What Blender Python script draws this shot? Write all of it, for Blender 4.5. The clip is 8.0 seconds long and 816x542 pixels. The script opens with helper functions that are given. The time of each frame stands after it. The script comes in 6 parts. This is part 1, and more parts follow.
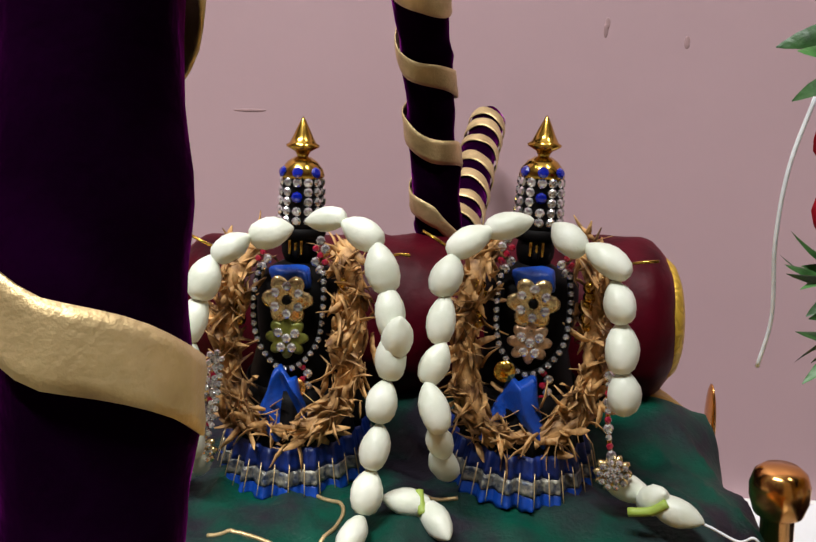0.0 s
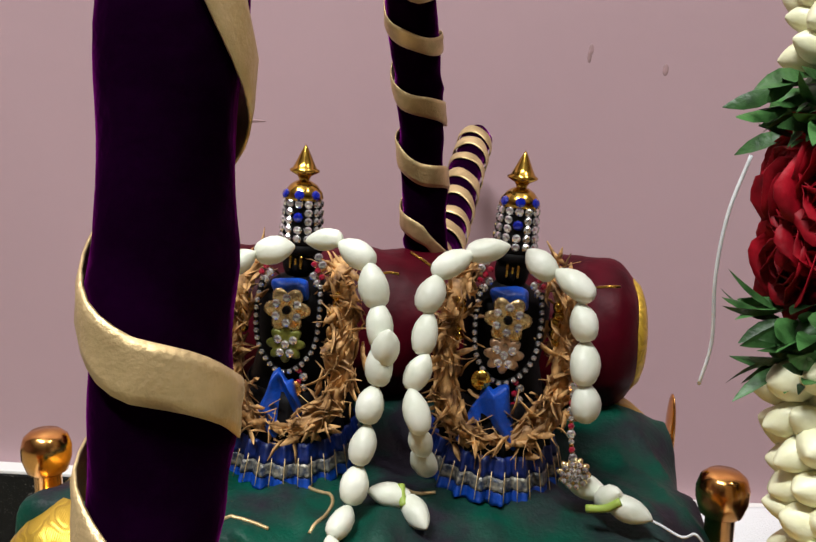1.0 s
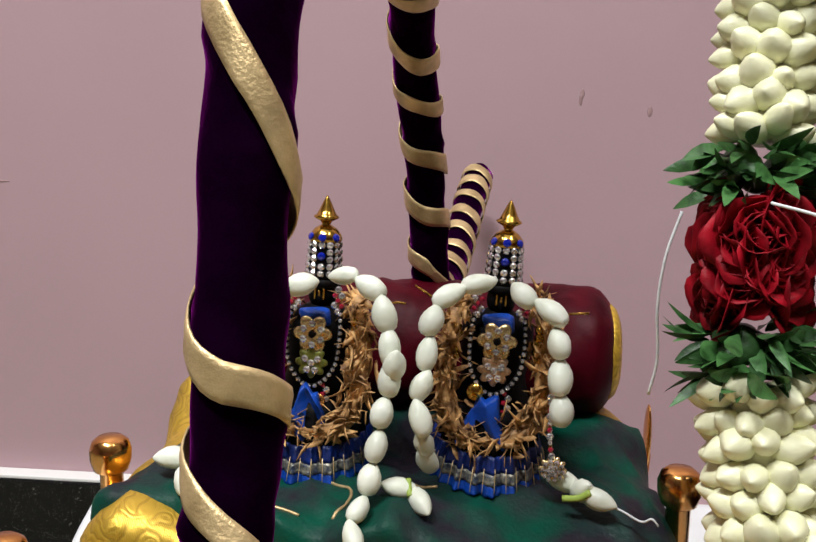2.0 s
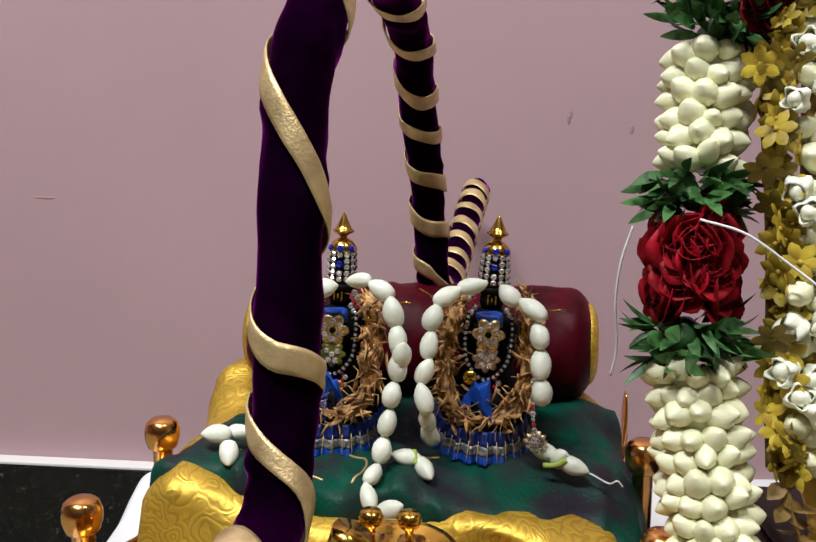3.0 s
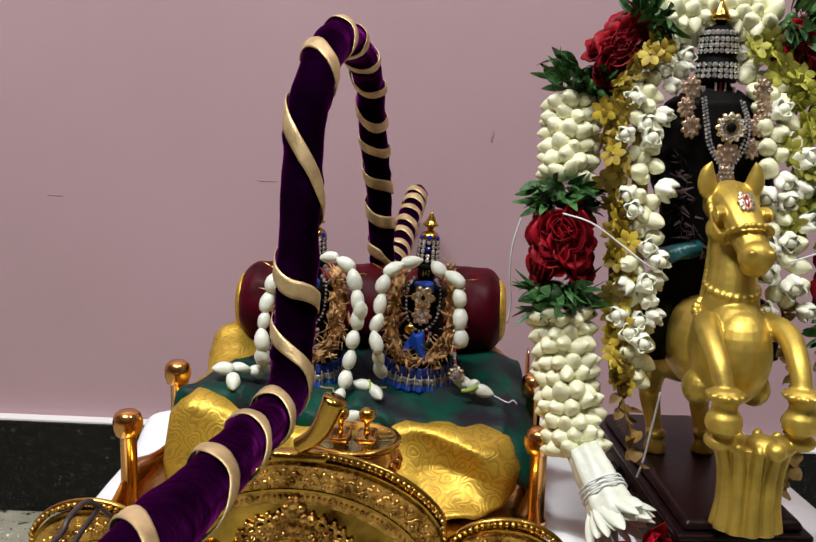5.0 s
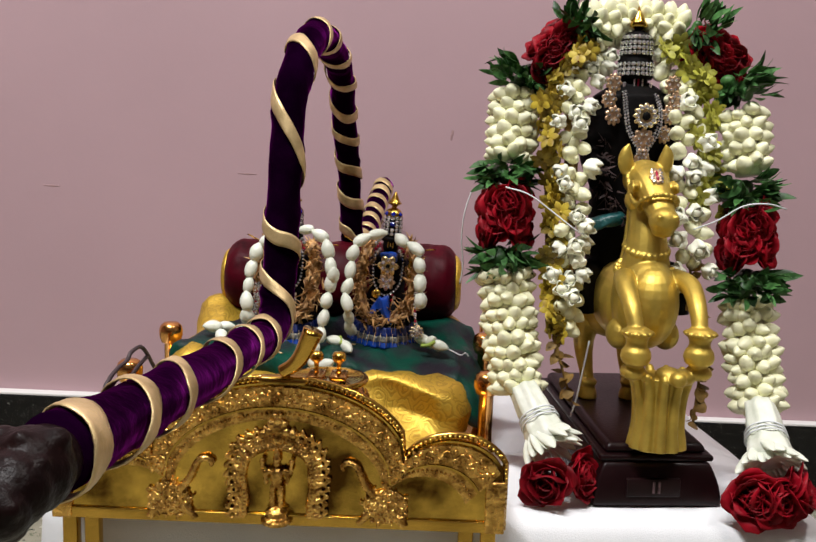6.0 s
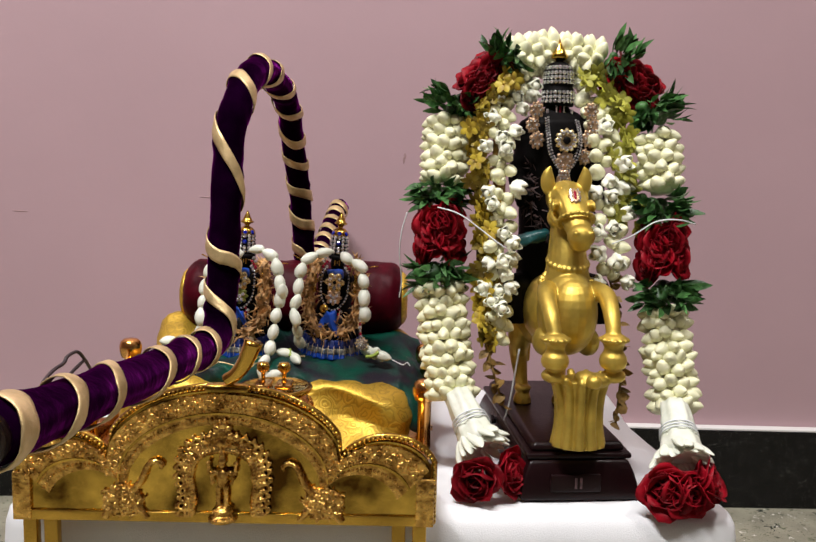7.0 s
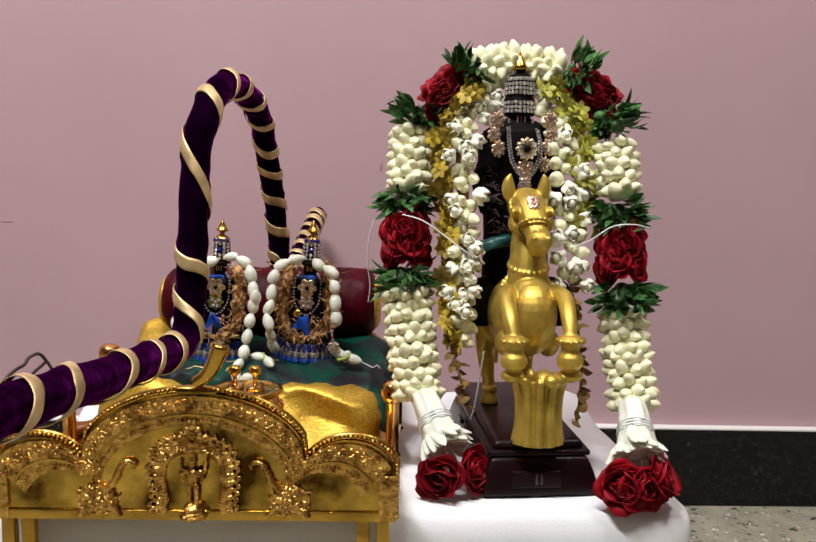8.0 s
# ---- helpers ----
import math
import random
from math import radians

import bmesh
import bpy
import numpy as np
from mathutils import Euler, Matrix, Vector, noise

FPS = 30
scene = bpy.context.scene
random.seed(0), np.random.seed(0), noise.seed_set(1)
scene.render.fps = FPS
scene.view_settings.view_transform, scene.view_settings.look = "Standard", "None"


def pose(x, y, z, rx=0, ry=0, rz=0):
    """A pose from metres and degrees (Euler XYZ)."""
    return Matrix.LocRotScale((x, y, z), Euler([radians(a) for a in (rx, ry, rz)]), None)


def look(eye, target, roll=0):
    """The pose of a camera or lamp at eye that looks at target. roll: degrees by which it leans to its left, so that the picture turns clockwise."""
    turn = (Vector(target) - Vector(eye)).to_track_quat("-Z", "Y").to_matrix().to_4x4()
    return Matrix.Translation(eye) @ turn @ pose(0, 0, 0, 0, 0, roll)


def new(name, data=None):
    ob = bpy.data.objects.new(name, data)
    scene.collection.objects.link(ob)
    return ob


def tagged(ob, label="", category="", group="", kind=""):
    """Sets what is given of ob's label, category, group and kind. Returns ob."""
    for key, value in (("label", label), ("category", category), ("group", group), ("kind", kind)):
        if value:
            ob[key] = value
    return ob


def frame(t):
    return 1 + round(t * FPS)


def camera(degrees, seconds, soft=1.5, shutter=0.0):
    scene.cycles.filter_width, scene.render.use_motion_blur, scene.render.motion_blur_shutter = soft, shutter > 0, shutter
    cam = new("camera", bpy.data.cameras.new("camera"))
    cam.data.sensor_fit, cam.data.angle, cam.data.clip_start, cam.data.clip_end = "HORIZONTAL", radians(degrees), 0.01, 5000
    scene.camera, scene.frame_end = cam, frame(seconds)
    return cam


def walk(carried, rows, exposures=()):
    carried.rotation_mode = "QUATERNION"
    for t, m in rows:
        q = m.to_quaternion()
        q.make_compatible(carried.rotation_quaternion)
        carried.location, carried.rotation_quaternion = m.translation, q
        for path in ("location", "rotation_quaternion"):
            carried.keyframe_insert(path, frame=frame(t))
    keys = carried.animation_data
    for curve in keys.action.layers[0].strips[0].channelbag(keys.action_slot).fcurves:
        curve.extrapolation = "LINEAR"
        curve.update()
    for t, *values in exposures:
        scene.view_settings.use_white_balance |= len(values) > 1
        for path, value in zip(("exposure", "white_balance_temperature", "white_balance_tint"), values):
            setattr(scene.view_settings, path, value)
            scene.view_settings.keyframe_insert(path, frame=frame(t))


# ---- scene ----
cam = camera(50.0, 8.0)
PATH = [
    (0, (0.004, -0.006, 0.409), (-0.036, 1.957, 0.027), 1.2),
    (0.5, (-0.001, -0.017, 0.42), (-0.017, 1.943, 0.023), 2.4),
    (1, (0.004, -0.039, 0.424), (-0.008, 1.922, 0.033), 3.0),
    (1.5, (-0.002, -0.075, 0.434), (-0.029, 1.89, 0.06), 3.0),
    (1.7, (0.004, -0.086, 0.438), (-0.032, 1.88, 0.076), 2.8),
    (2.8, (0.013, -0.168, 0.458), (-0.064, 1.799, 0.105), 1.8),
    (3, (0.014, -0.182, 0.459), (-0.059, 1.786, 0.11), 1.8),
    (3.5, (0.022, -0.208, 0.464), (-0.033, 1.762, 0.119), 1.8),
    (4, (0.031, -0.248, 0.476), (-0.008, 1.722, 0.132), 1.6),
    (4.5, (0.03, -0.303, 0.476), (0.015, 1.669, 0.14), 1.6),
    (4.7, (0.02, -0.328, 0.476), (0.036, 1.644, 0.139), 2.2),
    (5.8, (0.005, -0.452, 0.442), (0.116, 1.524, 0.159), 3.4),
    (6, (0.012, -0.47, 0.445), (0.137, 1.506, 0.164), 3.4),
    (6.5, (0.035, -0.506, 0.448), (0.186, 1.471, 0.187), 3.2),
    (7, (0.045, -0.524, 0.45), (0.205, 1.456, 0.216), 2.7),
    (7.5, (0.051, -0.544, 0.458), (0.218, 1.437, 0.244), 2.4),
    (8, (0.07, -0.552, 0.453), (0.234, 1.429, 0.234), 2.2),
]
walk(cam, [(t, look(eye, target, roll)) for t, eye, target, roll in PATH],
     exposures=[(0, 0.0, 6350, 9), (1.5, -0.02, 6300, 9), (3, -0.12, 6200, 9), (4.5, -0.18, 6250, 10), (6, -0.12, 6400, 12), (8, -0.04, 6500, 14)])
from mathutils.bvhtree import BVHTree

# ---- light ----
world = bpy.data.worlds.new("room_dark")
scene.world = world
world.use_nodes = True
world.node_tree.nodes["Background"].inputs[0].default_value = (0.9, 0.95, 1.0, 1)
world.node_tree.nodes["Background"].inputs[1].default_value = 0.02


def area_lamp(name, eye, target, sx, sy, watts, colour):
    d = bpy.data.lights.new(name, "AREA")
    d.shape, d.size, d.size_y, d.energy, d.color = "RECTANGLE", sx, sy, watts, colour
    ob = new(name, d)
    ob.matrix_basis = look(eye, target)
    return ob


area_lamp("tube_lamp", (-0.60, -0.62, 2.45), (0.1, 0.3, 0.2), 1.2, 0.10, 72, (1.0, 0.99, 0.97))
# added fill lamp with no seen source, warmer than the tube
area_lamp("fill_lamp", (0.9, -0.5, 2.55), (0.5, -0.3, 0.0), 0.35, 0.35, 20, (1.0, 0.95, 0.88))


# ---- materials ----
def material(name, base=(0.5, 0.5, 0.5), rough=0.6, metal=0.0, vary=0.12, scale=60.0, bump=0.15, fine=400.0,
             sheen=0.0, sheen_tint=(1, 1, 1), second=None, coat=0.0, spread=0.5, per_object=0.0, sss=0.0, spec=0.5, sheen_rough=0.3):
    m = bpy.data.materials.new(name)
    m.use_nodes = True
    nt = m.node_tree
    b = nt.nodes["Principled BSDF"]
    coord = nt.nodes.new("ShaderNodeTexCoord")
    big = nt.nodes.new("ShaderNodeTexNoise")
    big.inputs["Scale"].default_value, big.inputs["Detail"].default_value = scale, 5
    small = nt.nodes.new("ShaderNodeTexNoise")
    small.inputs["Scale"].default_value, small.inputs["Detail"].default_value = fine, 4
    nt.links.new(coord.outputs["Object"], big.inputs["Vector"])
    nt.links.new(coord.outputs["Object"], small.inputs["Vector"])
    ramp = nt.nodes.new("ShaderNodeValToRGB")
    lo = tuple(max(0, c * (1 - vary)) for c in base)
    hi = tuple(min(1, c * (1 + vary)) for c in (second or base))
    ramp.color_ramp.elements[0].color, ramp.color_ramp.elements[1].color = (*lo, 1), (*hi, 1)
    ramp.color_ramp.elements[0].position, ramp.color_ramp.elements[1].position = 0.5 - spread / 2, 0.5 + spread / 2
    nt.links.new(big.outputs["Fac"], ramp.inputs["Fac"])
    colour = ramp.outputs["Color"]
    if per_object:
        info = nt.nodes.new("ShaderNodeObjectInfo")
        hsv = nt.nodes.new("ShaderNodeHueSaturation")
        mp = nt.nodes.new("ShaderNodeMapRange")
        mp.inputs["To Min"].default_value, mp.inputs["To Max"].default_value = 1 - per_object, 1 + per_object
        nt.links.new(info.outputs["Random"], mp.inputs["Value"])
        nt.links.new(mp.outputs["Result"], hsv.inputs["Value"])
        nt.links.new(colour, hsv.inputs["Color"])
        colour = hsv.outputs["Color"]
    nt.links.new(colour, b.inputs["Base Color"])
    rr = nt.nodes.new("ShaderNodeMapRange")
    rr.inputs["To Min"].default_value, rr.inputs["To Max"].default_value = max(0.02, rough - 0.1), min(1, rough + 0.1)
    nt.links.new(small.outputs["Fac"], rr.inputs["Value"])
    nt.links.new(rr.outputs["Result"], b.inputs["Roughness"])
    b.inputs["Metallic"].default_value = metal
    b.inputs["Coat Weight"].default_value = coat
    b.inputs["Sheen Weight"].default_value = sheen
    b.inputs["Sheen Tint"].default_value = (*sheen_tint, 1)
    b.inputs["Sheen Roughness"].default_value = sheen_rough
    b.inputs["Specular IOR Level"].default_value = spec
    if sss:
        b.inputs["Subsurface Weight"].default_value = sss
        b.inputs["Subsurface Radius"].default_value = (1.0, 0.9, 0.6)
        b.inputs["Subsurface Scale"].default_value = 0.003
    if bump:
        bn = nt.nodes.new("ShaderNodeBump")
        bn.inputs["Strength"].default_value, bn.inputs["Distance"].default_value = bump, 0.002
        nt.links.new(small.outputs["Fac"], bn.inputs["Height"])
        nt.links.new(bn.outputs["Normal"], b.inputs["Normal"])
    return m


def chips(name, ground, a, b_col, scale, size, rough, squash=1.0, extra=None):
    """Polished stone with scattered chips."""
    m = material(name, ground, rough, vary=0.25, scale=25, bump=0.02, fine=300)
    nt = m.node_tree
    b = nt.nodes["Principled BSDF"]
    old = b.inputs["Base Color"].links[0].from_socket
    coord = next(n for n in nt.nodes if n.type == "TEX_COORD")
    for k, (col, sc, sz) in enumerate(((a, scale, size), (b_col, scale * 1.45, size * 0.8), *(extra or ()))):
        warp = nt.nodes.new("ShaderNodeTexNoise")
        warp.inputs["Scale"].default_value = sc * 2.5
        add = nt.nodes.new("ShaderNodeMixRGB")
        add.blend_type, add.inputs["Fac"].default_value = "LINEAR_LIGHT", 0.012
        vor = nt.nodes.new("ShaderNodeTexVoronoi")
        vor.inputs["Scale"].default_value = sc
        nt.links.new(coord.outputs["Object"], warp.inputs["Vector"])
        nt.links.new(coord.outputs["Object"], add.inputs["Color1"])
        nt.links.new(warp.outputs["Color"], add.inputs["Color2"])
        nt.links.new(add.outputs["Color"], vor.inputs["Vector"])
        cell = nt.nodes.new("ShaderNodeSeparateColor")
        nt.links.new(vor.outputs["Color"], cell.inputs["Color"])
        lim = nt.nodes.new("ShaderNodeMath")
        lim.operation = "MULTIPLY"
        nt.links.new(cell.outputs["Red"], lim.inputs[0])
        lim.inputs[1].default_value = sz
        lt = nt.nodes.new("ShaderNodeMath")
        lt.operation = "LESS_THAN"
        nt.links.new(vor.outputs["Distance"], lt.inputs[0])
        nt.links.new(lim.outputs[0], lt.inputs[1])
        mix = nt.nodes.new("ShaderNodeMixRGB")
        mix.inputs["Color2"].default_value = (*col, 1)
        nt.links.new(lt.outputs[0], mix.inputs["Fac"])
        nt.links.new(old, mix.inputs["Color1"])
        old = mix.outputs["Color"]
    nt.links.new(old, b.inputs["Base Color"])
    b.inputs["Specular IOR Level"].default_value = 0.25
    return m


def brocade(name, base, dark, scale=75.0, rough=0.38):
    """Metal-thread cloth with a woven scroll pattern and ribbed threads."""
    m = material(name, base, rough, metal=0.55, vary=0.25, scale=30, bump=0.0)
    nt = m.node_tree
    b = nt.nodes["Principled BSDF"]
    coord = next(n for n in nt.nodes if n.type == "TEX_COORD")
    vor = nt.nodes.new("ShaderNodeTexVoronoi")
    vor.inputs["Scale"].default_value = scale
    wav = nt.nodes.new("ShaderNodeMath")
    wav.operation = "MULTIPLY"
    wav.inputs[1].default_value = 26
    sin = nt.nodes.new("ShaderNodeMath")
    sin.operation = "SINE"
    wn = nt.nodes.new("ShaderNodeTexNoise")
    wn.inputs["Scale"].default_value = 38
    wmix = nt.nodes.new("ShaderNodeMixRGB")
    wmix.blend_type, wmix.inputs["Fac"].default_value = "LINEAR_LIGHT", 0.02
    nt.links.new(coord.outputs["Object"], wn.inputs["Vector"])
    nt.links.new(coord.outputs["Object"], wmix.inputs["Color1"])
    nt.links.new(wn.outputs["Color"], wmix.inputs["Color2"])
    nt.links.new(wmix.outputs["Color"], vor.inputs["Vector"])
    nt.links.new(vor.outputs["Distance"], wav.inputs[0])
    nt.links.new(wav.outputs[0], sin.inputs[0])
    thread = nt.nodes.new("ShaderNodeTexWave")
    thread.inputs["Scale"].default_value, thread.inputs["Distortion"].default_value = 420, 1.5
    nt.links.new(coord.outputs["Object"], thread.inputs["Vector"])
    mix = nt.nodes.new("ShaderNodeMath")
    mix.operation = "MULTIPLY_ADD"
    nt.links.new(thread.outputs["Fac"], mix.inputs[0])
    mix.inputs[1].default_value = 0.5
    nt.links.new(sin.outputs[0], mix.inputs[2])
    bn = nt.nodes.new("ShaderNodeBump")
    bn.inputs["Strength"].default_value, bn.inputs["Distance"].default_value = 0.16, 0.0008
    nt.links.new(mix.outputs[0], bn.inputs["Height"])
    nt.links.new(bn.outputs["Normal"], b.inputs["Normal"])
    old = b.inputs["Base Color"].links[0].from_socket
    gt = nt.nodes.new("ShaderNodeMath")
    gt.operation = "LESS_THAN"
    gt.inputs[1].default_value = -0.55
    nt.links.new(sin.outputs[0], gt.inputs[0])
    half = nt.nodes.new("ShaderNodeMath")
    half.operation = "MULTIPLY"
    half.inputs[1].default_value = 0.32
    nt.links.new(gt.outputs[0], half.inputs[0])
    mx = nt.nodes.new("ShaderNodeMixRGB")
    mx.inputs["Color2"].default_value = (*dark, 1)
    nt.links.new(half.outputs[0], mx.inputs["Fac"])
    nt.links.new(old, mx.inputs["Color1"])
    nt.links.new(mx.outputs["Color"], b.inputs["Base Color"])
    return m


PINK = material("pink_wall_paint", (0.470, 0.318, 0.346), 0.5, vary=0.06, scale=3.0, bump=0.10, fine=60)
CEIL = material("white_ceiling_paint", (0.75, 0.74, 0.72), 0.8, vary=0.04, scale=2)
SKIRT = chips("black_granite", (0.006, 0.006, 0.006), (0.20, 0.19, 0.16), (0.12, 0.11, 0.085), 190, 0.20, 0.22, extra=(((0.30, 0.29, 0.26), 120, 0.13),))
TERRAZZO = chips("grey_green_terrazzo", (0.30, 0.29, 0.22), (0.02, 0.028, 0.02), (0.16, 0.11, 0.08), 62, 0.34, 0.3, extra=(((0.75, 0.73, 0.66), 75, 0.26), ((0.10, 0.13, 0.07), 90, 0.3)))
WHITE_CLOTH = material("white_cotton", (0.80, 0.82, 0.84), 0.85, vary=0.05, scale=20, bump=0.25, fine=900)
# BRASS and BOARD_BRASS: brown patches are dark reflections painted into the colour
BRASS = material("polished_brass", (0.42, 0.24, 0.038), 0.17, 1.0, vary=0.4, scale=15, bump=0.9, fine=24, second=(0.64, 0.40, 0.075))
BOARD_BRASS = material("dark_reflection_brass", (0.10, 0.046, 0.008), 0.16, 1.0, vary=0.25, scale=20, bump=0.8, fine=34, second=(0.66, 0.43, 0.078), spread=0.22)
EMBOSSED = material("embossed_brass", (0.40, 0.19, 0.035), 0.26, 1.0, vary=0.3, scale=120, bump=0.7, fine=240, second=(0.78, 0.48, 0.13), spread=0.35)
COPPER = material("coppery_brass", (0.78, 0.40, 0.12), 0.2, 1.0, vary=0.1, scale=50, bump=0.06, fine=150)
HORSE_GOLD = material("gold_painted_metal", (0.56, 0.40, 0.075), 0.46, 0.75, vary=0.35, scale=45, bump=0.12, fine=260)
VELVET = material("purple_velvet", (0.005, 0.0002, 0.006), 0.9, vary=0.8, scale=38, bump=0.7, fine=75, sheen=0.72, sheen_tint=(0.42, 0.022, 0.42), spec=0.0, sheen_rough=0.26)
MAROON = material("maroon_velvet", (0.050, 0.0008, 0.005), 0.5, vary=0.65, scale=45, bump=0.7, fine=50, sheen=0.10, sheen_tint=(0.6, 0.03, 0.10), spec=0.10)
RIBBON = material("gold_ribbon", (0.50, 0.35, 0.15), 0.44, 0.55, vary=0.3, scale=70, bump=0.2, fine=900, second=(0.70, 0.53, 0.28))
GOLD_CLOTH = brocade("gold_brocade", (0.62, 0.40, 0.045), (0.22, 0.11, 0.012), 62.0, 0.42)
GREEN_SILK = material("green_shot_silk", (0.002, 0.120, 0.072), 0.48, vary=0.5, scale=26, bump=0.3, fine=420, second=(0.012, 0.010, 0.015), spec=0.16, spread=0.22)
BLUE_SILK = material("blue_silk", (0.003, 0.050, 0.34), 0.4, vary=0.5, scale=90, bump=0.2, fine=800)
DARK_BLUE = material("deep_blue_silk", (0.001, 0.016, 0.14), 0.45, vary=0.6, scale=110, bump=0.2)
SILVER_ZARI = material("silver_zari", (0.05, 0.07, 0.12), 0.35, 0.3, vary=0.4, scale=420, bump=0.5, second=(0.20, 0.19, 0.15), spread=0.3)
BLACK_STONE = material("black_polished_stone", (0.004, 0.0034, 0.0034), 0.55, vary=0.4, scale=80, bump=0.05, spec=0.07)
BRONZE = material("dark_bronze", (0.008, 0.003, 0.0028), 0.4, 0.0, vary=0.6, scale=90, bump=0.6, fine=160, spec=0.12)
STRAW = material("dried_petals", (0.26, 0.115, 0.035), 0.6, vary=0.45, scale=160, bump=0.3, second=(0.50, 0.29, 0.11), spread=0.3)
BUD = material("white_flower_bud", (0.70, 0.75, 0.60), 0.42, vary=0.08, scale=90, bump=0.2, fine=220, per_object=0.08, second=(0.81, 0.83, 0.74))
CREAM = material("cream_flower_bud", (0.80, 0.79, 0.48), 0.42, vary=0.08, scale=110, bump=0.12, per_object=0.10, second=(0.86, 0.86, 0.63))
STEM = material("pale_green_stem", (0.35, 0.48, 0.08), 0.5, vary=0.2)
FLOWER_WHITE = material("white_petal", (0.84, 0.85, 0.66), 0.45, vary=0.06, scale=120, bump=0.1, per_object=0.10, second=(0.89, 0.90, 0.80))
YELLOW_GREEN = material("yellow_green_flower", (0.22, 0.20, 0.012), 0.55, vary=0.35, scale=110, per_object=0.5, second=(0.42, 0.42, 0.06))
YELLOW = material("yellow_flower", (0.26, 0.13, 0.008), 0.55, vary=0.35, scale=110, per_object=0.5, second=(0.42, 0.33, 0.03))
LEAF = material("green_leaf", (0.014, 0.060, 0.010), 0.42, vary=0.4, scale=130, bump=0.2, per_object=0.7, second=(0.060, 0.16, 0.045), spec=0.35)
RED = material("red_rose_petal", (0.11, 0.001, 0.004), 0.5, vary=0.5, scale=70, bump=0.12, spec=0.15, per_object=0.35, second=(0.27, 0.004, 0.012))
DARK_WOOD = material("dark_maroon_wood", (0.010, 0.003, 0.0036), 0.32, vary=0.5, scale=30, bump=0.1, spec=0.18)
DARK_MARK = material("worn_maroon_paint", (0.10, 0.05, 0.055), 0.5, vary=0.5, scale=300)
THREAD = material("white_cotton_thread", (0.75, 0.78, 0.80), 0.8, vary=0.1)
WIRE = material("dark_wire", (0.03, 0.018, 0.02), 0.5)
TEAL = material("teal_silk", (0.006, 0.07, 0.07), 0.4, vary=0.4, scale=200, bump=0.3)
BLUE_STONE = material("blue_glass_stone", (0.003, 0.012, 0.30), 0.1, vary=0.1, bump=0, coat=1.0)
RED_STONE = material("red_glass_stone", (0.30, 0.01, 0.03), 0.1, vary=0.1, bump=0, coat=1.0)
STONE = material("clear_rhinestone", (0.86, 0.85, 0.84), 0.08, 0.85, vary=0.2, scale=600, bump=0.0, per_object=0.35)
PALE_GOLD = material("pale_gold", (0.78, 0.60, 0.30), 0.25, 0.9, vary=0.2, scale=300, bump=0.2)
PINK_STONE = material("rose_gold_setting", (0.55, 0.36, 0.22), 0.3, 0.75, vary=0.5, scale=400, bump=0.5)
DRY_LEAF = material("dry_brown_leaf", (0.22, 0.13, 0.03), 0.6, vary=0.35, scale=150, per_object=0.3)


# ---- mesh helpers ----
LEAN_LEFT = radians(1.6)
LOC = Matrix.Translation((0.03, 0, 0.19)) @ Matrix.Rotation(-LEAN_LEFT, 4, "Y") @ Matrix.Translation((-0.03, 0, -0.19))
PAL = LOC @ Matrix.Translation((-0.03, 0.088, 0)) @ Matrix.Rotation(radians(-4.5), 4, "Z")


def finish(name, bm, mat, smooth=True):
    bmesh.ops.recalc_face_normals(bm, faces=bm.faces)
    me = bpy.data.meshes.new(name)
    bm.to_mesh(me)
    bm.free()
    me.materials.append(mat)
    if smooth:
        me.polygons.foreach_set("use_smooth", [True] * len(me.polygons))
    return me


def part(name, bm, mat, parent, label="", smooth=True):
    ob = new(name, finish(name, bm, mat, smooth))
    ob.parent = parent
    if label:
        tagged(ob, label)
    return ob


def piece(name, me, parent, m, label=""):
    ob = new(name, me)
    ob.parent = parent
    ob.matrix_basis = m
    if label:
        tagged(ob, label)
    return ob


def thing(name, label, category, m=LOC, group="", kind=""):
    return_ob = new(name)
    return_ob.empty_display_size = 0.01
    return_ob.matrix_basis = m
    return tagged(return_ob, label, category, group, kind)


def single(name, bm, mat, label, category, m=LOC, group="", kind="", smooth=True):
    ob = new(name, finish(name, bm, mat, smooth))
    ob.matrix_basis = m
    return tagged(ob, label, category, group, kind)


def lathe(profile, seg=32, bm=None, m=Matrix.Identity(4)):
    bm = bm or bmesh.new()
    rings = []
    for r, z in profile:
        if r < 1e-6:
            rings.append([bm.verts.new(m @ Vector((0, 0, z)))])
        else:
            rings.append([bm.verts.new(m @ Vector((r * math.cos(2 * math.pi * k / seg), r * math.sin(2 * math.pi * k / seg), z))) for k in range(seg)])
    for a, b in zip(rings, rings[1:]):
        for k in range(seg):
            j = (k + 1) % seg
            if len(a) == 1 and len(b) == 1:
                continue
            if len(a) == 1:
                bm.faces.new((a[0], b[k], b[j]))
            elif len(b) == 1:
                bm.faces.new((a[k], a[j], b[0]))
            else:
                bm.faces.new((a[k], a[j], b[j], b[k]))
    for ring in (rings[0], rings[-1]):
        if len(ring) > 2:
            bm.faces.new(ring)
    return bm


